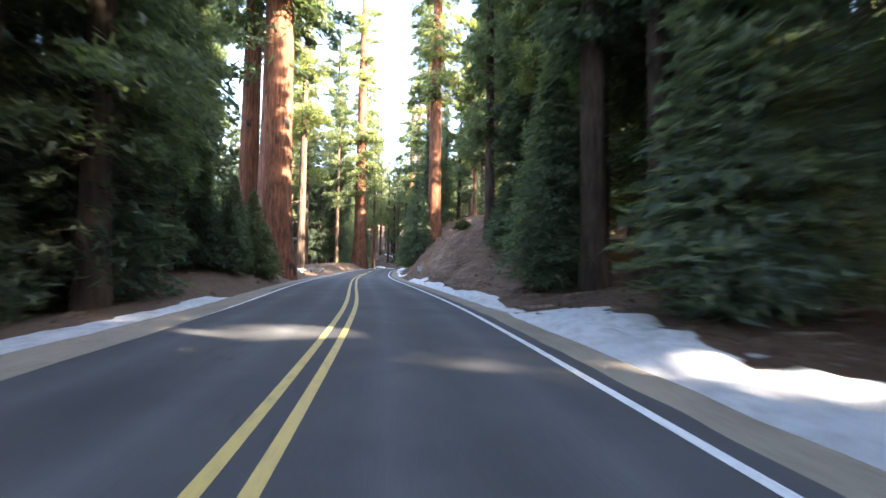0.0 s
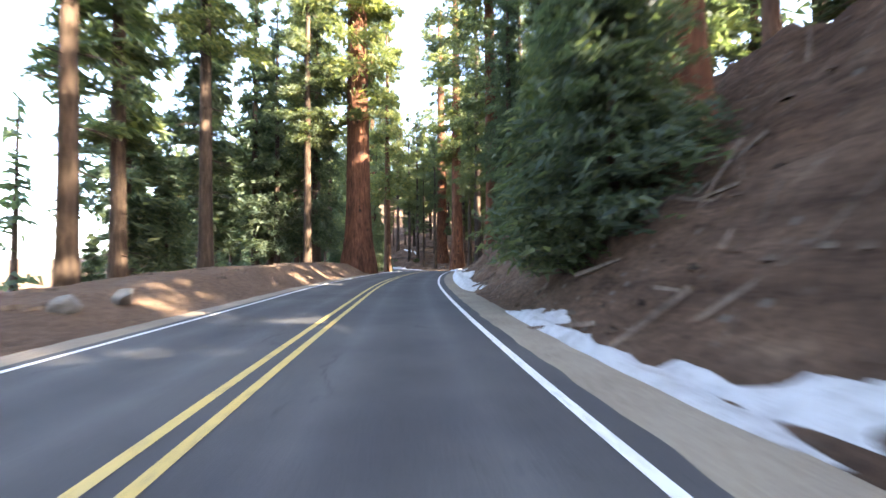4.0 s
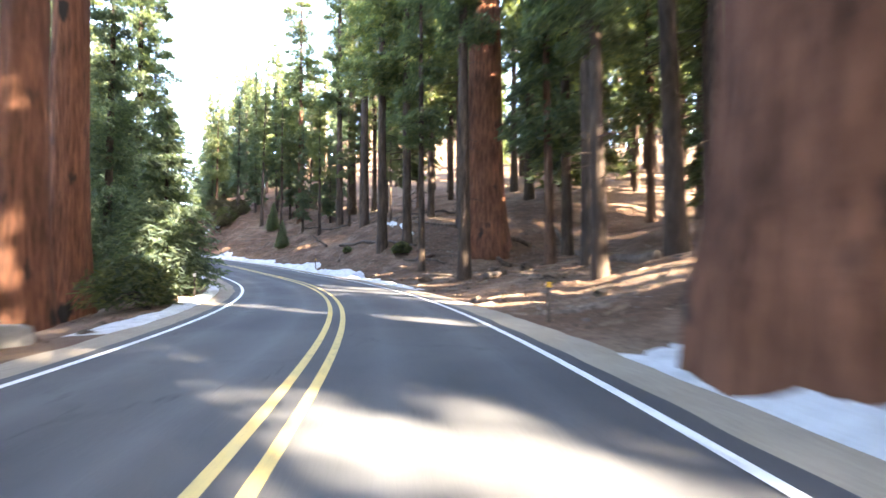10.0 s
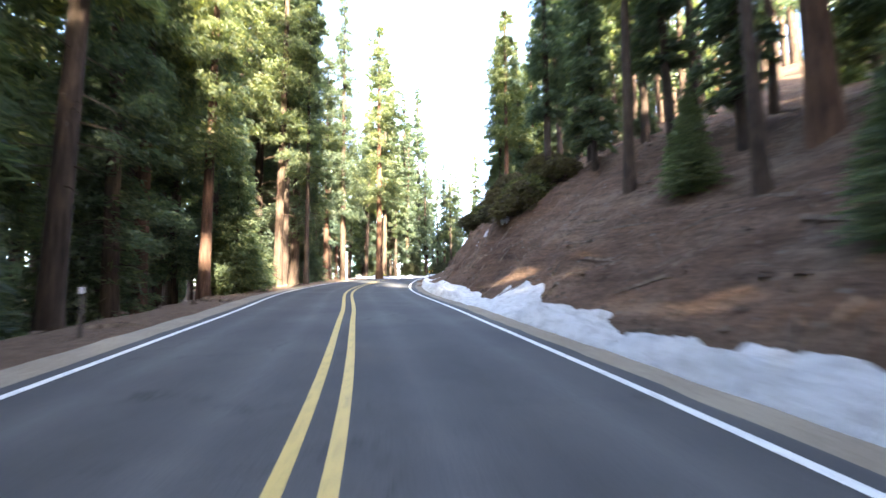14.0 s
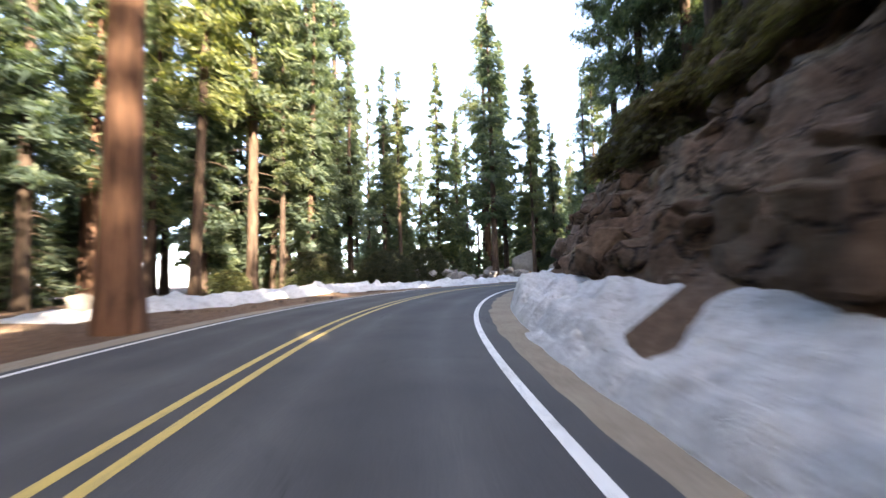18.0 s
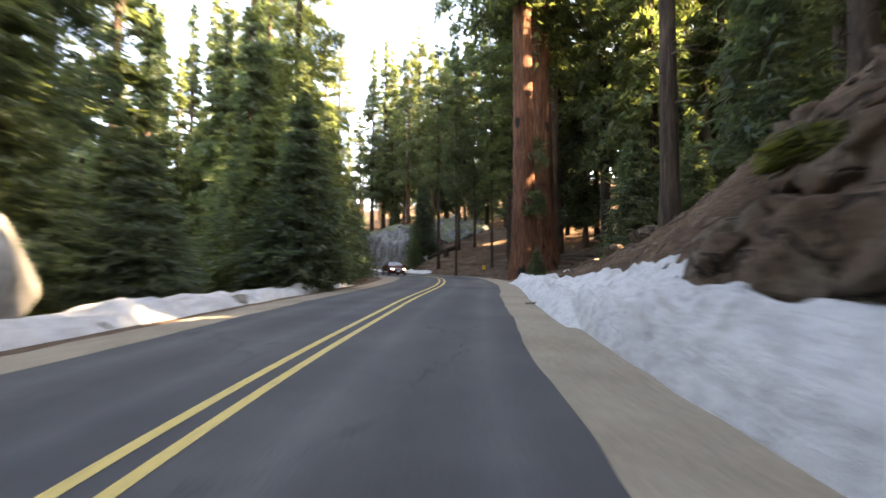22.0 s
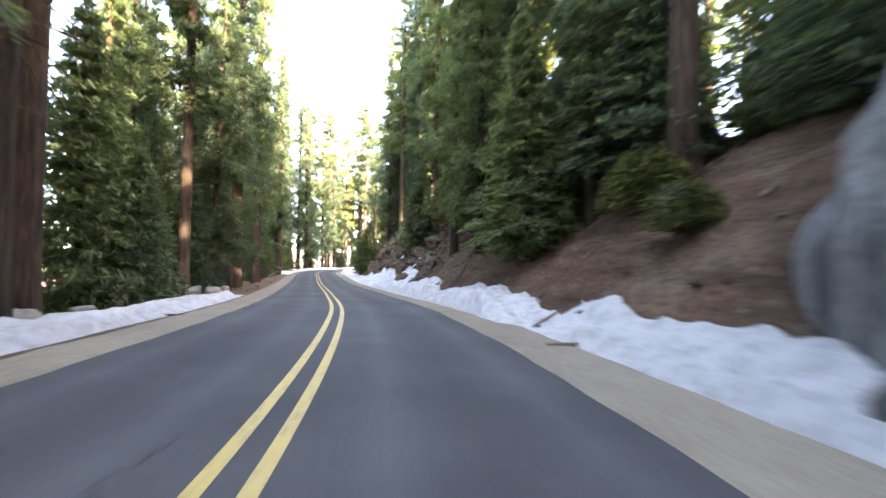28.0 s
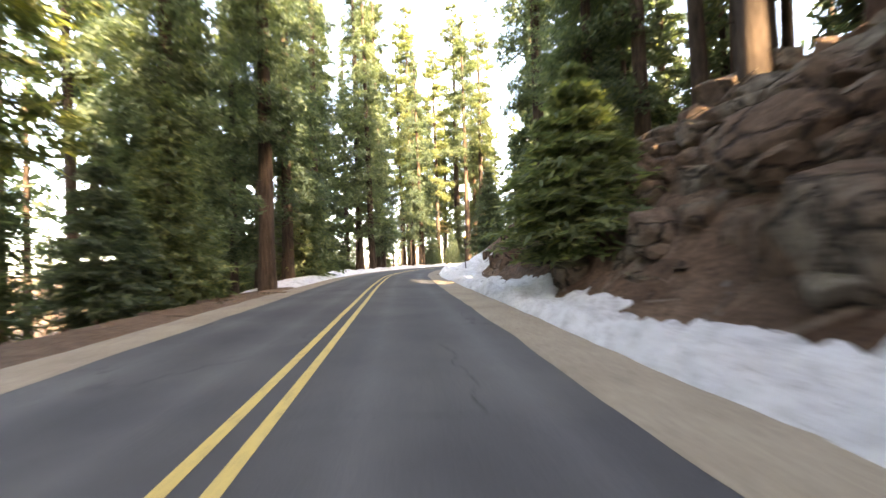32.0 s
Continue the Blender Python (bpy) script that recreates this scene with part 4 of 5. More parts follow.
grove(47, 34, 14.2, 16.0, 9.5, 14, "fir young", 2.2, (0.5, 0.7))
grove(48, 34, 29.2, 30.3, 7.4, 11, "young young fir", 1.9, (0.6, 0.9))
grove(49, 26, 16.5, 20.5, 13.5, 26, "fir pine", 2.8, (0.8, 1.05))
grove(50, 36, 36.0, 41, -10, -5.6, "pine cedar fir", 2.8, (0.9, 1.15))
grove(51, 14, 38.0, 41, 6.0, 11, "pine cedar fir", 2.8, (0.9, 1.15))
grove(52, 34, 20.0, 22.6, 10.8, 15, "fir young pine", 2.2, (0.7, 1.0))
grove(53, 16, 17.4, 19.6, 11.2, 14, "pine fir pine", 2.6, (0.8, 1.0))
grove(54, 30, 18.6, 21.6, -32, -18, "fir fir pine", 3.2, (0.6, 0.9))
grove(42, 26, 25.4, 29.0, 19, 28, "fir pine", 2.8, (1.0, 1.2))
grove(43, 18, 28.6, 34.5, -14, -6.8, "fir young young", 3.0, (0.7, 1.05))
grove(44, 20, 26.6, 29.0, -16, -10, "fir fir", 2.6, (1.0, 1.2))
grove(38, 110, 18.6, 23.6, -50, -20, "young young fir", 2.6, (0.6, 1.0))
# unseen trees behind the start, added to shade the first stretch of road
grove(39, 60, -5, 0.4, 8, 40, "fir fir pine", 3.0)
grove(40, 50, 28.2, 34.2, 11.5, 18, "fir fir young pine", 2.4, (0.7, 0.95))
grove(41, 10, 2.5, 9, 14, 24, "fir pine pine", 3.2, (0.8, 1.05))


grove(76, 26, 6.6, 8.8, 8.5, 12.5, "young young fir", 2.0, (0.5, 0.85))
grove(72, 44, 24.2, 26.3, 16, 46, "fir pine fir", 2.6, (0.75, 1.0))
grove(75, 40, 32.5, 34.4, 11.0, 24, "fir pine fir", 2.4, (0.75, 1.0))
grove(74, 22, 11.0, 13.0, 24, 50, "fir pine", 3.0, (0.8, 1.0))
grove(62, 62, 14.8, 18.2, -30, -7.8, "pine pine fir cedar", 2.1, (0.65, 0.95))
# more out-of-view trees back there, added to block sun from the near snow
grove(68, 50, -5, 0.2, 7.8, 30, "fir fir pine", 2.4, (0.8, 1.1))
grove(69, 22, 26.8, 29.6, -16, -7.0, "fir pine fir", 2.2, (0.9, 1.15))
grove(70, 24, 25.5, 28.5, 28, 50, "fir pine", 3.0, (0.8, 1.0))
grove(63, 50, 18.3, 21.4, -36, -17, "fir pine cedar", 2.8, (0.85, 1.2))
grove(64, 26, 20.2, 23.2, 9.8, 16, "fir pine fir", 2.4, (0.8, 1.1))
grove(65, 40, 34.0, 40.0, -20, -6.5, "pine fir cedar", 2.8, (0.9, 1.2))
grove(67, 55, -0.5, 2.0, -22, -7, "fir fir pine", 2.3, (0.8, 1.1))


def far_woods(seed, count):
    """The woods behind, as one mass of trees."""
    rng = np.random.default_rng(seed)
    tv, cv = [], []
    faces = []
    done = 0
    while done < count:
        st = rng.uniform(-5, 43)
        k = index_at(st)
        u = rng.choice((-1, 1, 1, 1)) * (30 + 120 * rng.random() ** 1.5)
        x, y = LINE[k, 0] + NRM[k, 0] * u, LINE[k, 1] + NRM[k, 1] * u
        if abs(nearest(x, y)[2]) < 28 or (u < 0 and 8 < st < 16) or (u > 0 and st > 32 and rng.random() < 0.75) or (u > 0 and 14 < st < 18.5 and rng.random() < 0.6):
            continue
        h, r = min(rng.uniform(18, 33), 38 * tallest(x, y)), rng.uniform(0.3, 0.6)
        low = rng.uniform(0.1, 0.4) * h
        z = ground_at(x, y)
        b = len(tv)
        for zz, rr in ((z - 1, r), (z + h, r * 0.15)):
            for s in range(5):
                tv.append((x + rr * math.cos(s * 1.257), y + rr * math.sin(s * 1.257), zz))
        faces += [(b + s, b + (s + 1) % 5, b + 5 + (s + 1) % 5, b + 5 + s) for s in range(5)]
        p, t = crown_points(rng, h, low, rng.uniform(2.2, 3.2), 170, 1.9, 0.25, 0.7, 0.3)
        cv.append(sprays(rng, p, t, 1.8) + np.array([x, y, z]))
        done += 1
    w = thing("far_woods", "dense conifer woods standing back from the road", "forest", kind="stuff")
    part_mesh("trunks", mesh_from("trunks", tv, faces, M_BARK, True), w)["kind"] = "stuff"
    part_mesh("crowns", tri_mesh("crowns", np.concatenate(cv), M_FIR), w)["kind"] = "stuff"


far_woods(8, 640)
for t in KINDS.values():
    for o in (*t.children_recursive, t):
        bpy.data.objects.remove(o)


# ---- rocks ----
def boulder_mesh(name, seed, mat, size=(1, 1, 0.75), fine=3, rough=0.22, facets=6, depth=(0.45, 0.8)):
    bm = bmesh.new()
    bmesh.ops.create_icosphere(bm, subdivisions=fine, radius=1.0)
    rng = random.Random(seed)
    cuts = [(Vector((rng.gauss(0, 1), rng.gauss(0, 1), rng.gauss(0, 0.7))).normalized(), rng.uniform(*depth)) for _ in range(facets + 3)]
    for v in bm.verts:
        p = v.co.normalized()
        r = 1 + rough * noise.fractal(p * 1.3 + Vector((seed * 3.1, 0, 0)), 0.9, 2.0, 4) + 0.05 * noise.noise(p * 7 + Vector((seed, 1, 2)))
        q = p * r
        for n, d in cuts:
            e = q.dot(n) - d
            if e > 0:
                q -= n * e * 0.88
        v.co = Vector((q.x * size[0], q.y * size[1], q.z * size[2]))
    me = bpy.data.meshes.new(name)
    bm.to_mesh(me)
    bm.free()
    me.materials.append(mat)
    me.polygons.foreach_set("use_smooth", [True] * len(me.polygons))
    me.set_sharp_from_angle(angle=radians(38))
    return me


PALE = [boulder_mesh("boulder", 3 + i, M_ROCK, (1.0, 0.8, 0.62), 3) for i in range(4)]
BROWN = [boulder_mesh("rock", 21 + i, M_CLIFF, (1.0, 0.75, 0.7), 3, 0.3) for i in range(4)]


def rock(meshes, i, st, u, r, label, group, sink=0.3, tall=1.0, name="boulder", extra=0.0):
    x, y, _ = on_road(st, u)
    ob = new(name, meshes[i % len(meshes)])
    ob.location = (x, y, ground_at(x, y) + r * (0.62 * tall - sink) + extra)
    ob.rotation_euler = (0.2 * math.sin(i * 2.1), 0.2 * math.cos(i * 1.7), i * 1.9)
    ob.scale = (r, r, r * tall)
    return tagged(ob, label, "boulder", group)


# guard stones along the turnout
for i, (st, u, r) in enumerate([(2.95, -7.4, 0.45), (3.2, -7.3, 0.5), (3.42, -7.1, 0.62), (3.6, -7.2, 0.5), (3.83, -7.0, 0.62), (4.0, -6.9, 0.55), (4.16, -6.7, 0.5), (4.32, -6.6, 0.42), (4.5, -6.4, 0.5),
                                (4.68, -6.2, 0.4), (4.85, -6.0, 0.42), (5.0, -5.8, 0.4)]):
    rock(PALE, i, st, u, r, "pale rounded guard stone on the dirt verge", "guard stones", 0.3, 1.1)
for i, (st, u, r) in enumerate([(19.1, -10.6, 0.8), (10.7, -5.6, 0.5), (22.95, -5.6, 0.42), (23.06, -5.1, 0.42), (22.85, -6.0, 0.35), (29.65, -8.4, 0.5), (29.8, -8.0, 0.5), (29.9, -7.4, 0.55), (30.05, -6.8, 0.6),
                                (30.25, -6.4, 0.5), (30.45, -6.2, 0.45), (29.4, -8.2, 0.55), (29.15, -8.4, 0.5)]):
    rock(PALE, i + 3, st, u, r, "grey stone half sunk in snow beside the road", "stones on the verge", 0.3, 1.0)
# rocks that stand out of the bank
rng_r = random.Random(77)
for i in range(64):
    st = rng_r.choice((rng_r.uniform(18.2, 22.9), rng_r.uniform(18.2, 23.2), rng_r.uniform(30.2, 34.0)))
    u = rng_r.uniform(5.6, 11.5)
    rock(BROWN, i, st, u, rng_r.uniform(0.35, 1.0), "weathered brown-grey rock jutting from the earth bank", "rocks in the bank", 0.35, rng_r.uniform(0.7, 1.1), "rock")
for i, (st, u, r) in enumerate([(21.75, 7.6, 0.75), (22.0, 8.2, 0.8), (20.3, 9.5, 1.0), (32.6, 8.2, 1.5), (33.1, 8.2, 1.7), (33.5, 8.6, 1.9), (32.2, 9.4, 1.2), (30.9, 6.4, 1.1), (31.9, 6.3, 1.2), (23.6, 9.4, 0.9), (24.0, 9.8, 0.8), (27.0, 6.0, 0.6)]):
    rock(BROWN, i, st, u, r, "large weathered granite block in the road cutting", "rocks in the bank", 0.35, 0.9, "rock")
for i, (st, u, r) in enumerate([(12.0, 6.6, 0.5), (12.35, 9.4, 0.7), (11.7, 11.0, 0.5), (13.0, 10.0, 0.4), (10.9, 7.4, 0.35), (11.3, 9.0, 0.45)]):
    rock(BROWN, i, st, u, r, "dark mossy stone on needle litter", "stones in the wood", 0.3, 0.8, "rock")


def block_mesh(name, seed, mat, size=(1.0, 0.8, 0.8)):
    """A sharp-edged broken block: the hull of a few points, with its edges knocked off."""
    rng = random.Random(seed)
    bm = bmesh.new()
    for _ in range(15):
        p = Vector((rng.uniform(-1, 1), rng.uniform(-1, 1), rng.uniform(-1, 1)))
        p /= max(abs(p.x), abs(p.y), abs(p.z)) ** 0.7 * p.length ** 0.3
        bm.verts.new((p.x * size[0], p.y * size[1], p.z * size[2]))
    hull = bmesh.ops.convex_hull(bm, input=bm.verts[:])
    bmesh.ops.delete(bm, geom=[g for g in hull["geom_interior"] if isinstance(g, bmesh.types.BMVert)], context="VERTS")
    bmesh.ops.dissolve_limit(bm, angle_limit=radians(14), verts=bm.verts[:], edges=bm.edges[:])
    bmesh.ops.bevel(bm, geom=bm.edges[:], offset=0.05, segments=1, affect="EDGES", profile=0.5)
    bmesh.ops.triangulate(bm, faces=bm.faces[:])
    bmesh.ops.subdivide_edges(bm, edges=bm.edges[:], cuts=1)
    for v in bm.verts:
        v.co += noise.noise_vector(v.co * 1.9 + Vector((seed, 0, 0))) * 0.07
    me = bpy.data.meshes.new(name)
    bm.to_mesh(me)
    bm.free()
    me.materials.append(mat)
    return me


BLOCKS = [block_mesh("rock", 61 + i, M_CLIFF) for i in range(8)]
CRAG = [boulder_mesh("boulder", 161 + i, M_ROCK, (1.05, 0.85, 0.78), 4, 0.2, 7, (0.42, 0.72)) for i in range(5)]


def block_wall(seed, face, st0, st1, u_in, rows, sizes):
    """Angular blocks piled over the face of a cutting, row over row."""
    rng = random.Random(seed)
    i = 0
    for row in range(rows):
        st = st0 + rng.uniform(0, 0.1)
        while st < st1:
            r = rng.uniform(*sizes) * (1.0 if rng.random() < 0.85 else 1.3)
            tall = rng.uniform(0.7, 1.15)
            x, y, _ = on_road(st, u_in + row * 1.0 + rng.uniform(-0.35, 0.35))
            if rng.random() < 0.8:
                b = part_mesh("rock", BLOCKS[i % len(BLOCKS)], face)
                b.location = (x, y, ground_at(x, y) + r * (0.62 * tall - 0.5))
                b.rotation_euler = (rng.uniform(-0.5, 0.5), rng.uniform(-0.5, 0.5), rng.uniform(0, 6.28))
                b.scale = (r, r, r * tall)
            i += 1
            st += r * rng.uniform(1.2, 2.0) / 12.5


# big outcrops beyond the turnout
for i, (st, u, r, tall) in enumerate([(22.45, -9.6, 2.5, 1.15), (22.72, -8.9, 2.0, 1.25), (22.15, -11.8, 2.0, 1.0), (21.95, -13.2, 1.7, 1.1), (22.25, -13.8, 2.2, 1.6)]):
    rock(CRAG, i, st, u, r, "large grey granite outcrop boulder behind a snow bank", "outcrop boulders", 0.3, tall)
rng_p = random.Random(5)
for i in range(48):
    st = rng_p.uniform(21.1, 22.1)
    rock(PALE, i, st, rng_p.uniform(-14.5, -10.8), rng_p.uniform(0.45, 1.15), "angular grey boulder in a tumbled heap", "rubble heap", 0.25, rng_p.uniform(0.8, 1.2), "boulder", rng_p.choice((0, 0, 0.5, 1.0)))


def rock_face(st0, st1, amp, seed, label, mat):
    """Broken rock in the cutting: blocks and ledges over the bank."""
    k0, k1 = index_at(st0), index_at(st1)
    us = np.arange(5.9, 14.1, 0.26)
    n, m = len(us), k1 - k0 + 1
    verts, faces = [], []
    for i in range(m):
        k = k0 + i
        ends = min(1.0, i / 16, (m - 1 - i) / 16)
        for j, u in enumerate(us):
            x, y = LINE[k, 0] + NRM[k, 0] * u, LINE[k, 1] + NRM[k, 1] * u
            z = LINE[k, 2] + profile(LINE[k, 3], u, x, y)
            p = Vector((x * 0.55, y * 0.55, z * 0.8 + seed))
            warp = p + noise.noise_vector(p * 0.9) * 0.5
            block = 0.6 * noise.cell(warp * 0.8) + 0.4 * noise.cell(warp * 2.0 + Vector((4, 4, 4)))
            soft = noise.ridged_multi_fractal(p * 0.5, 0.9, 2.1, 5, 0.9, 2.0) * 0.5 - 0.5 + 0.4 * noise.fractal(p * 1.6, 0.8, 2.0, 3)
            d = amp * (0.55 * block + 0.6 * soft + 0.1) * ends * min(1.0, j / 2, (n - 1 - j) / 4) - (1 - ends) * 0.5 - (0.35 if j in (0, n - 1) else 0.0)
            verts.append((x - NRM[k, 0] * d * 0.7, y - NRM[k, 1] * d * 0.7, z + d * 0.55))
    for i in range(m - 1):
        for j in range(n - 1):
            a = i * n + j
            faces.append((a, a + 1, a + n + 1, a + n))
    me = mesh_from("rock_face", verts, faces, mat, True)
    me.set_sharp_from_angle(angle=radians(35))
    return tagged(new("rock_face", me), label, "rock face", kind="structure")


face_a = rock_face(17.9, 22.95, 1.0, 3.0, "broken brown rock face of the road cutting", M_CLIFF)
block_wall(91, face_a, 18.1, 22.7, 6.5, 7, (0.32, 0.85))
face_b = rock_face(29.9, 34.3, 1.0, 9.0, "broken brown rock face of the road cutting", M_CLIFF)
block_wall(92, face_b, 30.6, 34.2, 7.0, 6, (0.35, 0.9))


def granite_dome():
    """The bare grey outcrop on the outside of the bend."""
    k = index_at(27.85)
    t = Vector((TAN[k, 0], TAN[k, 1], 0))
    nn = Vector((NRM[k, 0], NRM[k, 1], 0))
    c = Vector((LINE[k, 0], LINE[k, 1], LINE[k, 2])) + nn * 12.6
    bm = bmesh.new()
    bmesh.ops.create_icosphere(bm, subdivisions=5, radius=1.0)
    def top(px):
        return 8.6 * (1 - 0.62 * max(0.0, (px + 0.25) / 1.25) ** 1.5) + 0.5 * min(0.0, px)

    for v in bm.verts:
        p = v.co.copy()
        s = p.x * 12.0
        a = math.copysign(abs(p.y) ** 0.9, p.y) * 8.4
        h = math.copysign(abs(p.z) ** 0.78, p.z) * top(p.x) + 0.22 * max(0.0, a)
        q = c + t * s + nn * a + Vector((0, 0, h - 0.6))
        w = noise.fractal(q * 0.3, 0.8, 2.1, 6) * 1.1 + 0.25 * abs(noise.noise(Vector((q.x * 1.4, q.y * 1.4, q.z * 0.25))))
        crack = max(0.0, noise.noise(Vector((q.x * 0.4, q.y * 0.4, q.z * 0.2 + 7))) - 0.2) + 0.5 * max(0.0, 0.12 - abs(noise.noise(Vector((q.x * 0.3, q.y * 0.3, q.z * 0.5)))))
        v.co = q + (t * p.x + nn * p.y + Vector((0, 0, p.z))).normalized() * (w - crack * 2.2)
    me = bpy.data.meshes.new("granite_dome")
    bm.to_mesh(me)
    bm.free()
    me.materials.append(M_DOME)
    me.polygons.foreach_set("use_smooth", [True] * len(me.polygons))
    d = thing("granite_dome", "bare grey granite outcrop with dark water streaks and moss", "rock outcrop")
    part_mesh("rock_mass", me, d)
    bm = bmesh.new()
    bmesh.ops.create_icosphere(bm, subdivisions=5, radius=1.0)
    for v in bm.verts:
        q = Vector((-50.5 + v.co.x * 6.5, 319 + v.co.y * 9.0, 0))
        q.z = ground_at(q.x, q.y) + math.copysign(abs(v.co.z) ** 0.6, v.co.z) * 1.3
        v.co = q + Vector((0, 0, 1)) * (noise.fractal(q * 0.4, 0.8, 2.1, 5) * 0.8) + noise.noise_vector(q * 0.5) * 0.6
    me = bpy.data.meshes.new("ledge")
    bm.to_mesh(me)
    bm.free()
    me.materials.append(M_DOME)
    me.polygons.foreach_set("use_smooth", [True] * len(me.polygons))
    part_mesh("ledge", me, d, "bare rock ledge higher up the slope")
    slabs = [block_mesh("slab", 201 + i, M_DOME, (1.0, 0.8, 0.55)) for i in range(4)]
    rng = random.Random(44)
    for i in range(16):
        a, r = rng.uniform(0, 6.28), rng.uniform(0.9, 2.1)
        f = rng.uniform(0.35, 0.95)
        px, py = math.cos(a) * f, math.sin(a) * f
        high = top(px) * (max(0.0, 1 - f * f) ** 0.39) - 0.6
        o = part_mesh("slab", slabs[i % 4], d)
        o.location = c + t * (px * 12.0) + nn * (math.copysign(abs(py) ** 0.9, py) * 8.4) + Vector((0, 0, high - 0.45 * r))
        o.rotation_euler, o.scale = (rng.uniform(-0.4, 0.4), rng.uniform(-0.4, 0.4), rng.uniform(0, 6.28)), (r * 1.3, r, r)


def dome_rock(nt, p):
    v = place(nt, (1, 1, 1), True)
    streak = noise_node(nt, place(nt, (1, 1, 0.12), True), 1.6, 6, 0.7)
    fine = noise_node(nt, v, 5.0, 8, 0.75)
    moss = noise_node(nt, v, 0.5, 5, 0.7)
    a = ramp(nt, fine.outputs[0], [(0.3, (0.12, 0.12, 0.118)), (0.7, (0.36, 0.35, 0.335))])
    b = ramp(nt, streak.outputs[0], [(0.38, (0.25, 0.25, 0.25)), (0.62, (1.1, 1.1, 1.1))])
    c = mix(nt, 1.0, a.outputs[0], b.outputs[0], "MULTIPLY")
    g = nt.nodes.new("ShaderNodeNewGeometry")
    sep = nt.nodes.new("ShaderNodeSeparateXYZ")
    nt.links.new(g.outputs["Normal"], sep.inputs[0])
    mul = nt.nodes.new("ShaderNodeMath")
    mul.operation = "MULTIPLY"
    nt.links.new(sep.outputs[2], mul.inputs[0])
    nt.links.new(moss.outputs[0], mul.inputs[1])
    mask = ramp(nt, mul.outputs[0], [(0.34, (0, 0, 0)), (0.48, (0.85, 0.85, 0.85))])
    nt.links.new(mix(nt, mask.outputs[0], c, (0.1, 0.11, 0.035)), p.inputs["Base Color"])
    p.inputs["Roughness"].default_value = 0.85
    bump(nt, p, fine.outputs[0], 0.8, 0.12)


M_DOME = material("streaked_granite", dome_rock)
granite_dome()


# ---- fallen wood ----
def log(st0, u0, st1, u1, r, label, mat=M_LOG, lift=0.0, seed=0):
    x0, y0, _ = on_road(st0, u0)
    x1, y1, _ = on_road(st1, u1)
    n, sides = 14, 9
    verts, faces = [], []
    for i in range(n + 1):
        f = i / n
        x, y = x0 + (x1 - x0) * f, y0 + (y1 - y0) * f
        z = ground_at(x, y) + r * 0.6 + lift
        rr = r * (1 - 0.45 * f) * (1 + 0.1 * noise.noise(Vector((i * 0.7, seed, 0))))
        d = Vector((x1 - x0, y1 - y0, 0)).normalized()
        sv = Vector((-d.y, d.x, 0))
        for s in range(sides):
            a = 2 * math.pi * s / sides
            w = rr * (1 + 0.12 * noise.noise(Vector((s * 1.3, i * 0.5, seed))))
            p = Vector((x, y, z)) + sv * w * math.cos(a) + Vector((0, 0, w * math.sin(a)))
            verts.append(p)
    for i in range(n):
        for s in range(sides):
            a, b = i * sides + s, i * sides + (s + 1) % sides
            faces.append((a, b, b + sides, a + sides))
    faces += [tuple(range(sides))[::-1], tuple(range(n * sides, (n + 1) * sides))]
    return tagged(new("fallen_log", mesh_from("fallen_log", verts, faces, mat, True)), label, "log", "fallen logs")


log(9.75, 8.6, 8.85, 11.0, 0.17, "dark fallen log lying along the earth bank", M_BARK)
log(9.5, 7.8, 9.75, 7.4, 0.12, "broken grey piece of a fallen log", seed=3)
log(13.5, 8.8, 12.55, 9.8, 0.17, "long weathered log on the brown slope", seed=5)
log(12.1, 15.5, 12.9, 12.5, 0.2, "grey weathered log among the trees", seed=6)
log(13.7, 8.6, 14.2, 10.6, 0.13, "dark fallen log on the brown slope", M_BARK, seed=7)
log(26.8, 12.0, 26.93, 8.6, 0.36, "dark rotting log lying on the slope", M_BARK, seed=8)
log(25.6, 9.5, 26.3, 12.5, 0.15, "thin fallen trunk on the forest floor", seed=9)
log(25.0, 15, 25.9, 17, 0.2, "grey fallen trunk on the forest floor", seed=10)
log(24.1, 9.3, 23.8, 6.8, 0.05, "thin bare branch leaning on the snow bank", seed=11, lift=0.15)
log(11.2, 13, 11.9, 17, 0.25, "weathered log among the trees", seed=12)
log(16.2, 8.5, 16.6, 10.5, 0.14, "splintered branch on the steep bank", seed=13)


def stump(x, y, r, h, seed, label):
    """A broken stump: a flared, ridged butt with a splintered top."""
    rng = random.Random(seed)
    sides, rows = 14, 7
    verts, faces = [], []
    tops = [h * rng.uniform(0.7, 1.15) for _ in range(sides)]
    for i in range(rows):
        f = i / (rows - 1)
        for s in range(sides):
            a = 2 * math.pi * s / sides
            rr = r * (1 + 0.5 * math.exp(-f * 4)) * (1 + 0.12 * math.sin(3 * a + seed) + rng.uniform(-0.05, 0.05))
            verts.append((rr * math.cos(a), rr * math.sin(a), -0.3 + (tops[s] + 0.3) * f))
    c = len(verts)
    verts.append((0, 0, h * 0.55))
    for i in range(rows - 1):
        for s in range(sides):
            a, b = i * sides + s, i * sides + (s + 1) % sides
            faces.append((a, b, b + sides, a + sides))
    faces += [((rows - 1) * sides + s, (rows - 1) * sides + (s + 1) % sides, c) for s in range(sides)]
    o = new("tree_stump", mesh_from("tree_stump", verts, faces, M_BARK, True))
    o.location = (x, y, ground_at(x, y))
    return tagged(o, label, "stump", "tree stumps")


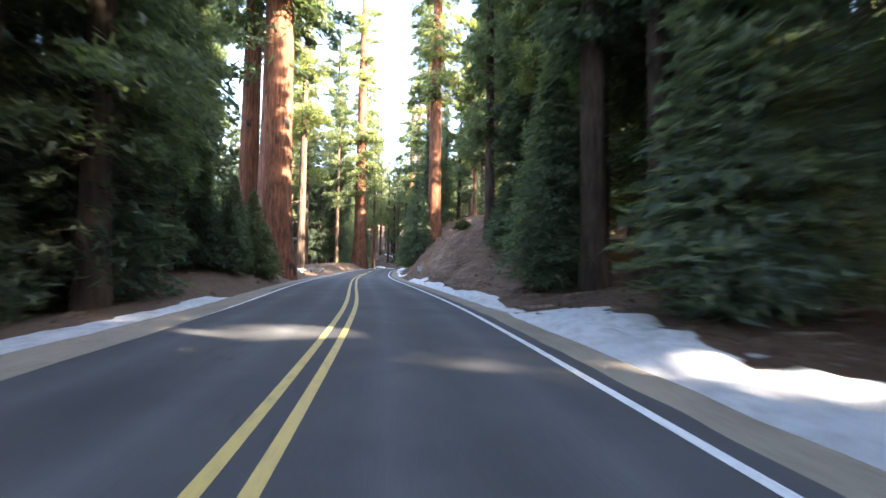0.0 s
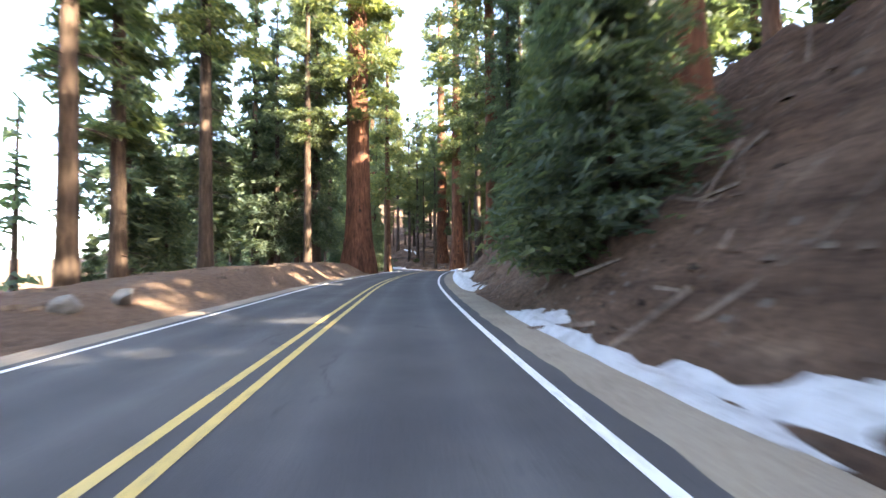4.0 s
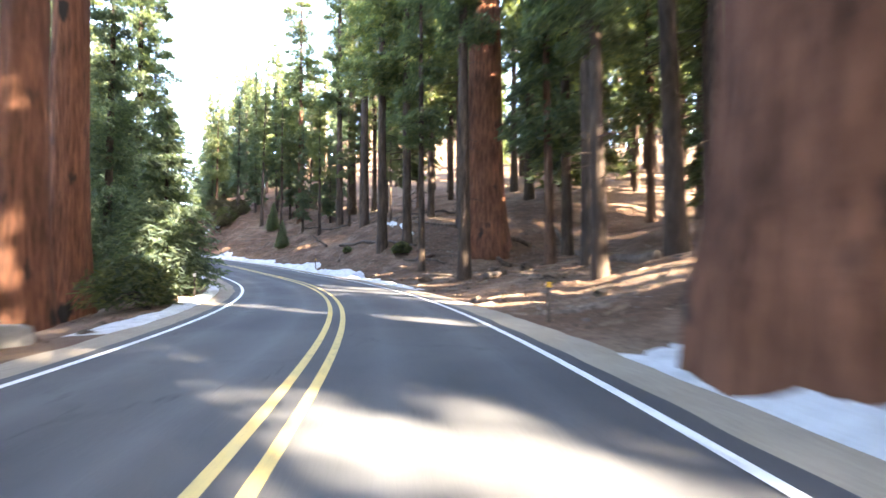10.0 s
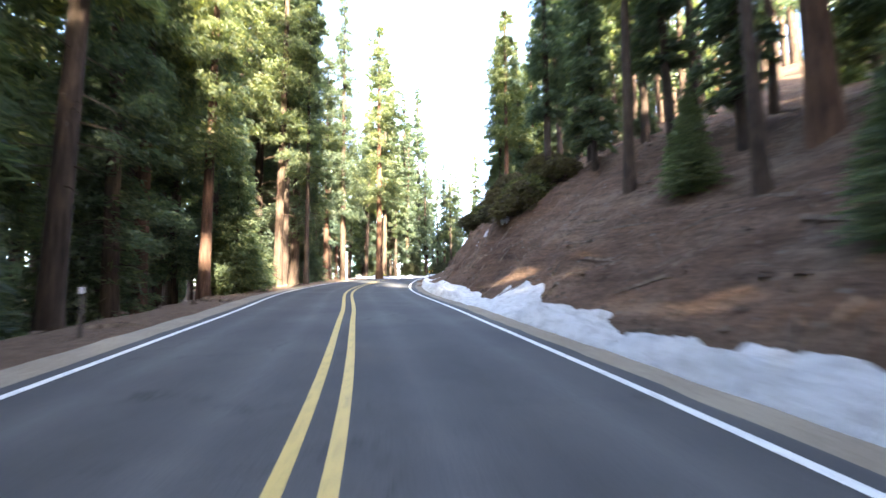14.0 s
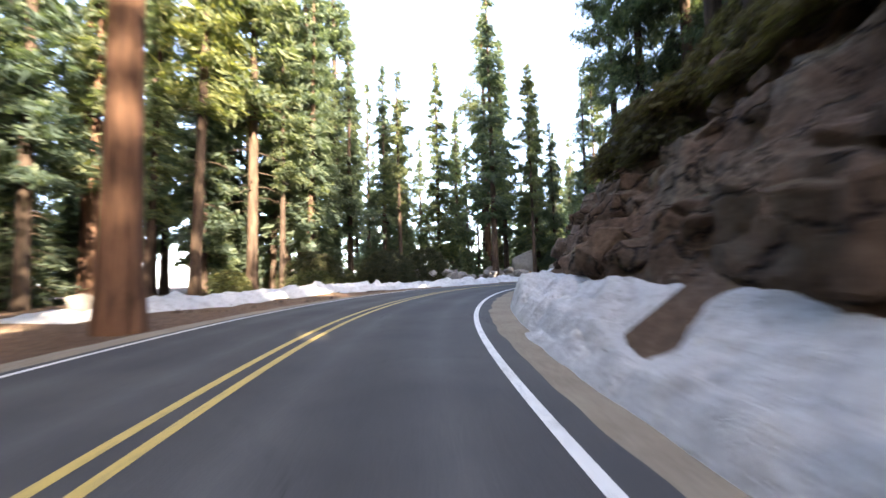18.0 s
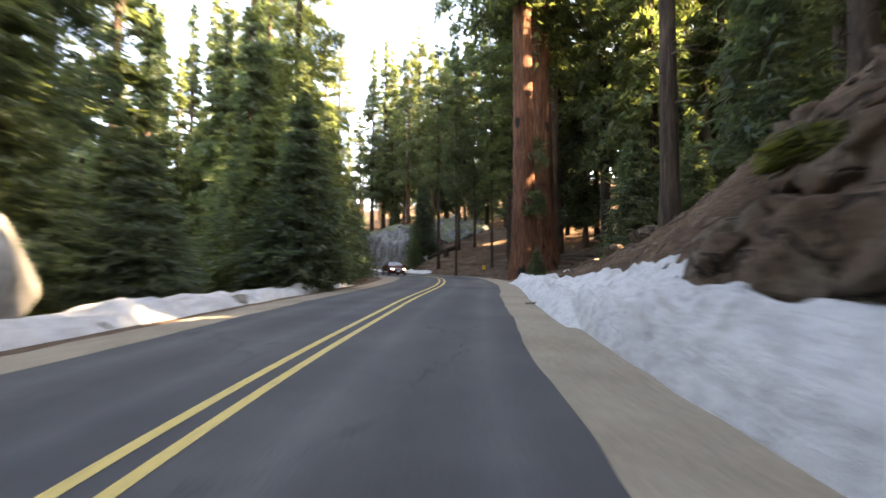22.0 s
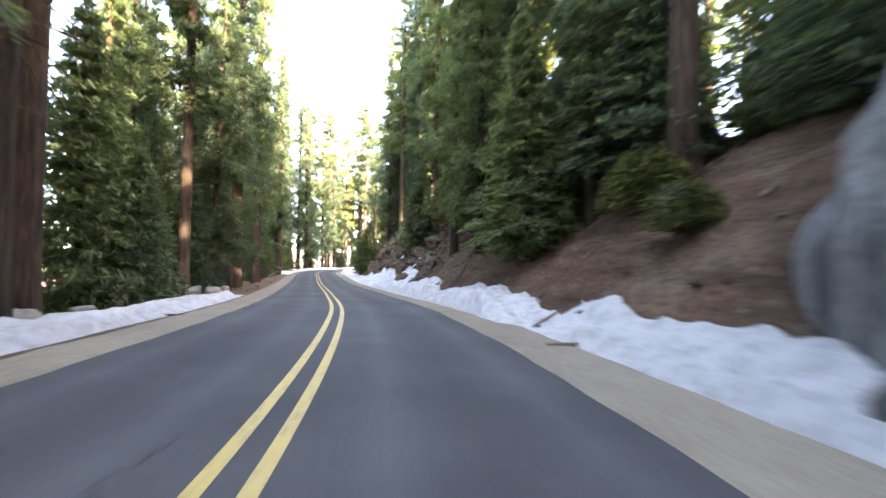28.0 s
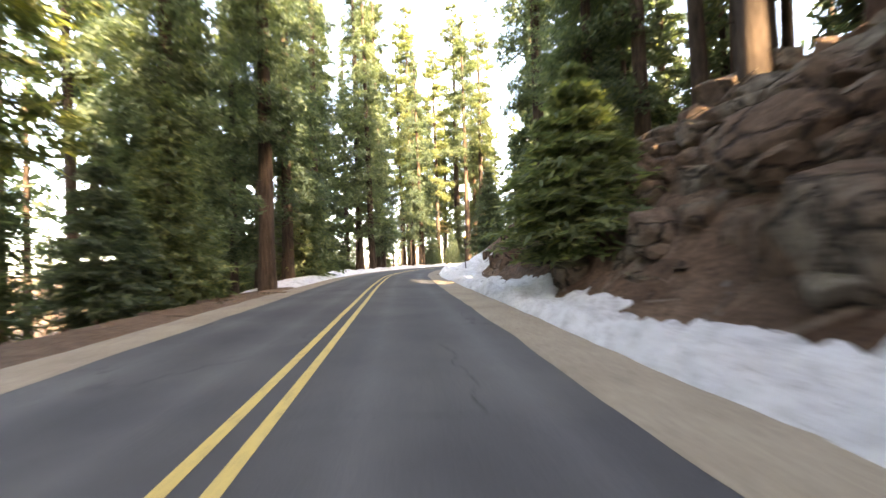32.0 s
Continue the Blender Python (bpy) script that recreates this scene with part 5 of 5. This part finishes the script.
stump(-56.4, 305.6, 0.3, 0.9, 4, "dark broken stump beside a rotting log")
stump(-11.0, 148.9, 0.35, 0.45, 6, "low rotten stump on needle litter")
_k, _st, _u = nearest(-11.6, 147.9)
log(_st, _u, _st + 0.02, _u + 1.2, 0.24, "short piece of rotten log on needle litter", seed=21)
for _i, (_s0, _u0, _s1, _u1, _r) in enumerate([(11.9, 12.0, 12.5, 14.5, 0.16), (12.2, 9.4, 12.45, 8.0, 0.09), (11.6, 15.5, 12.2, 19.0, 0.22), (12.6, 17.0, 13.4, 15.0, 0.15), (13.0, 14.0, 13.6, 13.2, 0.12), (13.9, 12.8, 14.6, 12.2, 0.14),
                                               (24.8, 11.0, 25.3, 13.5, 0.14), (25.2, 18.0, 26.0, 16.5, 0.2), (25.9, 15.0, 26.4, 17.5, 0.16), (24.6, 16.5, 25.0, 20.0, 0.18), (26.1, 10.0, 26.4, 8.6, 0.1), (9.9, 11.5, 10.6, 13.0, 0.15)]):
    log(_s0, _u0, _s1, _u1, _r, "weathered fallen branch among the trees" if _r < 0.13 else "grey fallen trunk on the brown forest floor", M_LOG if _i % 3 else M_BARK, seed=30 + _i)


# ---- shrubs ----
def shrub(x, y, r, h, mat, seed, label, name="shrub", dense=1500):
    rng = np.random.default_rng(seed)
    n = int(dense * r)
    a, q, f = rng.uniform(0, 6.283, n), rng.uniform(0.25, 1, n) ** 0.5, rng.uniform(0, 1, n)
    lump = 1 + 0.3 * np.sin(3 * a + seed) * np.cos(2 * a - seed)
    rad = r * q * lump * np.sqrt(np.clip(1.05 - f * f, 0, 1))
    pts = np.stack([np.cos(a) * rad, np.sin(a) * rad, 0.1 + h * f * (0.7 + 0.3 * lump)], 1)
    t = thing(name, label, "shrub", "shrubs")
    t.location = (x, y, ground_at(x, y))
    part_mesh("foliage", tri_mesh("foliage", sprays(rng, pts, a, 0.3), mat), t)["kind"] = "stuff"
    part_mesh("stem", limb_mesh("stem", h * 0.4, 0.0, r * 0.9, 14, M_BARK, seed), t)["kind"] = "stuff"
    return t


for i, (st, u, r, h) in enumerate([(11.3, -6.0, 1.3, 1.4), (9.4, -9.0, 1.2, 1.5), (10.0, -7.2, 0.8, 1.0), (20.4, -15.5, 2.0, 1.7), (20.7, -18.0, 2.4, 2.0), (21.0, -17.5, 2.4, 1.9), (20.0, -17.0, 1.5, 1.6), (22.6, 7.6, 0.7, 0.6),
                                   (17.2, 9.5, 1.6, 1.5), (17.7, 9.2, 1.8, 1.6), (18.2, 9.6, 1.5, 1.5), (16.4, 11, 1.6, 1.6), (15.9, 10.2, 1.3, 1.4), (29.3, 8.8, 1.5, 1.8), (29.7, 8.2, 1.4, 1.6), (29.0, 9.5, 1.6, 1.8),
                                   (3.4, 10.2, 1.0, 0.8), (6.6, 12.0, 1.2, 1.0), (7.6, 9.6, 1.0, 0.8), (31.3, 10.2, 1.0, 0.8), (28.7, 7.8, 0.9, 1.0), (13.2, 7.6, 0.4, 0.4), (24.9, 6.6, 0.6, 0.5), (12.55, 8.6, 0.8, 0.8), (10.3, 9.6, 1.0, 1.2), (10.2, 11.5, 1.2, 1.5)]):
    x, y, _ = on_road(st, u)
    shrub(x, y, r, h, M_SHRUB, 5 + i, "low bushy green-brown shrub on needle litter")


for i, (st, u, r, h) in enumerate([(20.9, -13.8, 2.6, 3.2), (21.2, -13.6, 2.8, 3.7), (21.0, -16.5, 3.0, 3.6), (20.5, -17, 2.8, 3.2)]):
    x, y, _ = on_road(st, u)
    shrub(x, y, r, h, M_THICKET, 71 + i, "broad dark thicket of evergreen shrubs behind the snow", dense=3800)


rng_b = random.Random(15)
for i in range(70):
    st = rng_b.uniform(15.8, 19.2) if i < 32 else rng_b.uniform(18.2, 19.4) if i > 55 else rng_b.uniform(28.6, 31.6) if i < 44 else rng_b.uniform(5.2, 8.4)
    x, y, _ = on_road(st, 4.9 + table(st, BANK_H) / table(st, BANK_M) * rng_b.uniform(0.35 if i > 55 else 0.5 if i < 32 else 0.75, 1.05))
    shrub(x, y, rng_b.uniform(1.0, 1.9), rng_b.uniform(0.9, 1.7), M_BRUSH, 140 + i, "dry brown brush hanging over the bank's edge", dense=2200)


# ---- roadside posts ----
M_POST = material("dark_brown_post", plain, colour=(0.06, 0.045, 0.035), rough=0.8)
M_AMBER = material("amber_reflector", plain, colour=(0.75, 0.4, 0.03), rough=0.3)
M_SIGN = material("weathered_sign_sheet", plain, colour=(0.33, 0.35, 0.34), rough=0.6)
M_REFL = material("white_reflector", plain, colour=(0.75, 0.75, 0.75), rough=0.3)


def box_mesh(name, sx, sy, sz, mat, bevel=0.01, z0=0.0):
    bm = bmesh.new()
    bmesh.ops.create_cube(bm, size=1.0)
    for v in bm.verts:
        v.co = Vector((v.co.x * sx, v.co.y * sy, (v.co.z + 0.5) * sz + z0))
    bmesh.ops.bevel(bm, geom=bm.edges[:], offset=bevel, segments=2, affect="EDGES", profile=0.5)
    me = bpy.data.meshes.new(name)
    bm.to_mesh(me)
    bm.free()
    me.materials.append(mat)
    return me


def post(st, u, h, mat_top, label, plate=0.1):
    x, y, _ = on_road(st, u)
    k = index_at(st)
    t = thing("marker_post", label, "post", "roadside posts")
    t.location = (x, y, ground_at(x, y) - 0.05)
    t.rotation_euler = (0, 0, math.atan2(TAN[k, 1], TAN[k, 0]) - math.pi / 2)
    part_mesh("post", box_mesh("post", 0.07, 0.05, h, M_POST, 0.008), t)
    r = part_mesh("reflector", box_mesh("reflector", plate, 0.02, plate * 1.3, mat_top, 0.006), t, "small reflector plate")
    r.location = (0, -0.04, h - plate * 1.6)


for st, u, top in [(10.75, 4.9, M_AMBER), (11.6, -4.9, M_REFL), (13.3, 5.2, M_AMBER), (13.9, -5.0, M_REFL), (14.8, -5.0, M_REFL), (17.85, 4.5, M_AMBER), (16.9, 4.6, M_AMBER), (19.9, 4.4, M_AMBER),
                   (25.6, -4.8, M_AMBER), (24.9, -4.8, M_AMBER), (28.6, -5.2, M_AMBER)]:
    post(st, u, 1.05, top, "dark slender roadside marker post with reflector")
post(3.37, 5.85, 0.85, M_SIGN, "small pale sign on a dark post at the bank", 0.38)
post(25.82, 8.3, 0.8, M_AMBER, "short post with a yellow marker plate", 0.36)
post(34.3, 5.4, 2.6, M_AMBER, "tall dark snow pole at the road's edge", 0.12)


# ---- litter on the ground ----
def litter(name, label, count, seed, mat, sizes, sticks):
    rng = random.Random(seed)
    verts, faces = [], []
    for _ in range(count):
        st = rng.uniform(-0.5, 35)
        u = rng.choice((1, 1, 1, -1)) * (4.9 + 14 * rng.random() ** 1.3)
        x, y, _ = on_road(st, u)
        if abs(nearest(x, y)[2]) < 4.4:
            continue
        z = ground_at(x, y)
        k = len(verts)
        a = rng.uniform(0, 6.28)
        s = rng.uniform(*sizes)
        if sticks:
            L = s * rng.uniform(4, 16)
            dx, dy = math.cos(a), math.sin(a)
            x2, y2 = x + dx * L, y + dy * L
            z2 = ground_at(x2, y2)
            for px, py, pz, w in ((x, y, z, s * 0.5), (x2, y2, z2, s * 0.25)):
                verts += [(px - dy * w, py + dx * w, pz), (px + dy * w, py - dx * w, pz), (px, py, pz + w * 2.2)]
            faces += [(k, k + 1, k + 4, k + 3), (k + 1, k + 2, k + 5, k + 4), (k + 2, k, k + 3, k + 5), (k, k + 2, k + 1), (k + 3, k + 4, k + 5)]
        else:
            for i in range(5):
                b = a + i * 1.257
                verts.append((x + s * math.cos(b) * rng.uniform(0.7, 1.2), y + s * math.sin(b) * rng.uniform(0.7, 1.2), z - 0.05 + s * rng.uniform(0.1, 0.4)))
            verts.append((x, y, z + s * rng.uniform(0.5, 0.9)))
            faces += [(k + i, k + (i + 1) % 5, k + 5) for i in range(5)]
    tagged(new(name, mesh_from(name, verts, faces, mat)), label, "litter", kind="stuff")


litter("fallen_branches", "fallen twigs and branches on the earth bank", 5600, 4, M_LOG, (0.03, 0.11), True)
litter("loose_stones", "loose stones and clods on the earth bank", 4200, 6, M_CLIFF, (0.04, 0.2), False)


# ---- snow left in hollows ----
def snow_patch(st, u, long, wide, seed):
    k = index_at(st)
    n, m = 24, 10
    verts, faces, keep = [], [], []
    for i in range(n):
        for j in range(m):
            a, b = (i / (n - 1) - 0.5), (j / (m - 1) - 0.5)
            x = LINE[k, 0] + TAN[k, 0] * a * long + NRM[k, 0] * (u + b * wide + a * long * 0.25)
            y = LINE[k, 1] + TAN[k, 1] * a * long + NRM[k, 1] * (u + b * wide + a * long * 0.25)
            h = 0.16 * (1 - (2 * a) ** 2) * (1 - (2 * b) ** 2) + 0.12 * hill(x, y, 1.3, seed) - 0.04
            keep.append(h)
            verts.append((x, y, ground_at(x, y) + max(h, -0.03) + 0.05))
    for i in range(n - 1):
        for j in range(m - 1):
            a = i * m + j
            q = (a, a + 1, a + m + 1, a + m)
            if max(keep[p] for p in q) > 0:
                faces.append(q)
    if faces:
        tagged(new("snow_patch", mesh_from("snow_patch", verts, faces, M_SNOW, True)), "patch of old snow lying on the slope", "snow", "snow patches")


for i, (st, u, L, W) in enumerate([(12.9, 11.5, 3.5, 0.45), (13.3, 12.5, 5, 0.5), (19.9, 7.4, 5, 0.9), (20.4, 8.4, 6, 1.0), (20.9, 7.2, 4, 0.9), (21.3, 7.0, 4, 1.2), (16.3, 8.0, 2.0, 0.7), (16.1, 9.0, 2, 0.6), (27.0, 9.0, 3, 0.9), (27.3, 18, 5, 2.0),
                                   (31.9, 7.6, 5, 1.6), (32.1, 9.4, 4, 1.0), (24.4, 8.4, 1.4, 0.5), (24.5, 9.0, 1, 0.4), (30.8, 6.9, 3, 1.2), (28.3, -7.8, 3, 1.5)]):
    snow_patch(st, u, L, W, 51.0 + i)


# ---- the car in the other lane ----
M_CAR = material("dark_red_car_paint", plain, colour=(0.11, 0.01, 0.014), rough=0.25)
M_CAR.node_tree.nodes["Principled BSDF"].inputs["Coat Weight"].default_value = 0.4
M_GLASS = material("dark_car_glass", plain, colour=(0.03, 0.04, 0.045), rough=0.05)
M_GLASS.node_tree.nodes["Principled BSDF"].inputs["Specular IOR Level"].default_value = 0.8
M_BLACK = material("black_plastic", plain, colour=(0.015, 0.015, 0.016), rough=0.6)
M_CHROME = material("chrome_trim", plain, colour=(0.7, 0.7, 0.72), rough=0.15, metal=1.0)
M_TYRE = material("tyre_rubber", plain, colour=(0.02, 0.02, 0.02), rough=0.85)
M_PLATE = material("pale_number_plate", plain, colour=(0.6, 0.62, 0.65), rough=0.5)


def lamp_on(nt, p):
    p.inputs["Base Color"].default_value = (0.9, 0.85, 0.7, 1)
    p.inputs["Emission Color"].default_value = (1.0, 0.8, 0.45, 1)
    p.inputs["Emission Strength"].default_value = 1.2


M_LAMP = material("lit_headlamp", lamp_on)
# along the car from the front: y, half width, sill, belt, top, half width at the top
SECTIONS = [(0.0, 0.62, 0.36, 0.55, 0.66, 0.5), (0.1, 0.8, 0.26, 0.6, 0.74, 0.66), (0.35, 0.88, 0.22, 0.68, 0.84, 0.74), (0.8, 0.9, 0.2, 0.78, 0.93, 0.78), (1.25, 0.91, 0.2, 0.86, 0.99, 0.8), (1.3, 0.91, 0.2, 0.88, 1.02, 0.78),
            (2.05, 0.91, 0.2, 0.92, 1.43, 0.6), (2.4, 0.91, 0.2, 0.93, 1.48, 0.57), (3.2, 0.91, 0.2, 0.95, 1.47, 0.57), (3.75, 0.9, 0.22, 0.98, 1.3, 0.6), (4.2, 0.88, 0.25, 0.99, 1.08, 0.7), (4.55, 0.82, 0.3, 0.9, 1.0, 0.68), (4.65, 0.7, 0.4, 0.75, 0.85, 0.6)]


def car_ring(sec):
    y, w, zs, zb, zt, wt = sec
    half = [(0, zs), (w * 0.85, zs), (w, zs + 0.12), (w, (zs + zb) / 2), (w * 0.97, zb), (wt, zt - 0.03), (wt * 0.6, zt + 0.01), (0, zt + 0.015)]
    return [(x, y, z) for x, z in half] + [(-x, y, z) for x, z in half[-2:0:-1]]


def build_car():
    t = thing("car", "dark red saloon car with lit headlamps on the road", "car")
    rings = [car_ring(s) for s in SECTIONS]
    n = len(rings[0])
    verts = [v for r in rings for v in r]
    faces = []
    for i in range(len(rings) - 1):
        for j in range(n):
            a, b = i * n + j, i * n + (j + 1) % n
            faces.append((a, b, b + n, a + n))
    faces += [tuple(range(n)), tuple(range((len(rings) - 1) * n, len(rings) * n))[::-1]]
    me = mesh_from("body", verts, [f[::-1] for f in faces], M_CAR, True)
    me.set_sharp_from_angle(angle=radians(40))
    part_mesh("body", me, t)

    def panel(name, quads, mat, off, label=""):
        vs, fs = [], []
        for q in quads:
            k = len(vs)
            c = [Vector(p) for p in q]
            nrm = (c[1] - c[0]).cross(c[3] - c[0]).normalized()
            vs += [p + nrm * off for p in c] + [p - nrm * 0.01 for p in c]
            fs += [(k, k + 1, k + 2, k + 3), (k + 7, k + 6, k + 5, k + 4)] + [(k + i, k + 4 + i, k + 4 + (i + 1) % 4, k + (i + 1) % 4) for i in range(4)]
        return part_mesh(name, mesh_from(name, vs, fs, mat), t, label)

    panel("windscreen", [((-0.74, 1.36, 1.05), (0.74, 1.36, 1.05), (0.57, 2.0, 1.41), (-0.57, 2.0, 1.41))], M_GLASS, 0.012, "sloping windscreen that mirrors the sky")
    panel("rear_window", [((0.62, 4.1, 1.12), (-0.62, 4.1, 1.12), (-0.55, 3.65, 1.33), (0.55, 3.65, 1.33))], M_GLASS, 0.02)
    for s in (-1, 1):
        for y0, y1 in ((1.62, 2.6), (2.68, 3.55)):
            lo, hi = (lambda y: (0.885 * s, y, 0.97)), (lambda y: (0.645 * s, y, 1.36))
            ya, yb = (y0 + (0.36 if y0 < 2 else 0.02)), (y1 - (0.25 if y1 > 3 else 0.02))
            q = (lo(y0), lo(y1), hi(yb), hi(ya))
            panel("side_window", [q if s > 0 else (q[1], q[0], q[3], q[2])], M_GLASS, 0.015)
        lamp = box_mesh("headlamp", 0.3, 0.16, 0.14, M_LAMP, 0.04)
        o = part_mesh("headlamp", lamp, t, "lit yellowish headlamp")
        o.location, o.rotation_euler = (0.6 * s, 0.12, 0.6), (0.2, 0, 0.45 * s)
        o = part_mesh("mirror", box_mesh("mirror", 0.2, 0.1, 0.13, M_CAR, 0.03), t)
        o.location = (1.0 * s, 1.5, 0.98)
        for y in (0.86, 3.7):
            w = part_mesh("wheel", disc_mesh("wheel", 0.2, 0.2, 0.16, M_CHROME), t, "alloy wheel")
            w.location, w.rotation_euler = (0.84 * s, y, 0.32), (0, math.pi / 2 * s, 0)
            ty = part_mesh("tyre", tyre_mesh("tyre", 0.32, 0.21, 0.2), w, "black rubber tyre")
    o = part_mesh("grille", box_mesh("grille", 0.7, 0.08, 0.2, M_BLACK, 0.03), t, "dark grille")
    o.location = (0, 0.03, 0.46)
    for s in (-1, 1):
        o = part_mesh("grille_trim", box_mesh("grille_trim", 0.5, 0.06, 0.05, M_CHROME, 0.015), t, "chrome grille trim")
        o.location, o.rotation_euler = (0.26 * s, 0.0, 0.57), (0, -0.35 * s, 0)
    o = part_mesh("air_intake", box_mesh("air_intake", 1.1, 0.08, 0.12, M_BLACK, 0.03), t, "dark lower air intake")
    o.location = (0, 0.08, 0.26)
    o = part_mesh("number_plate", box_mesh("number_plate", 0.32, 0.02, 0.15, M_PLATE, 0.005), t, "pale plain number plate")
    o.location = (0, -0.03, 0.37)
    return t


def disc_mesh(name, r, r2, h, mat):
    bm = bmesh.new()
    bmesh.ops.create_cone(bm, cap_ends=True, segments=20, radius1=r, radius2=r2 * 0.9, depth=h)
    me = bpy.data.meshes.new(name)
    bm.to_mesh(me)
    bm.free()
    me.materials.append(mat)
    return me


def tyre_mesh(name, r, ri, w):
    verts, faces = [], []
    prof = [(ri, -w / 2), (r - 0.03, -w / 2), (r, -w / 2 + 0.04), (r, w / 2 - 0.04), (r - 0.03, w / 2), (ri, w / 2)]
    for i in range(24):
        a = i * math.pi / 12
        verts += [(q * math.cos(a), q * math.sin(a), z) for q, z in prof]
    n = len(prof)
    for i in range(24):
        for j in range(n):
            a, b = i * n + j, i * n + (j + 1) % n
            c, d = ((i + 1) % 24) * n + j, ((i + 1) % 24) * n + (j + 1) % n
            faces.append((a, c, d, b))
    return mesh_from(name, verts, faces, M_TYRE, True)


red_car = build_car()
_k = index_at(25.74)
_x, _y, _z = on_road(25.74, -1.8)
red_car.matrix_basis = Matrix.Translation((_x, _y, _z + 0.0)) @ Matrix.Rotation(math.atan2(TAN[_k, 1], TAN[_k, 0]) - math.pi / 2, 4, "Z")
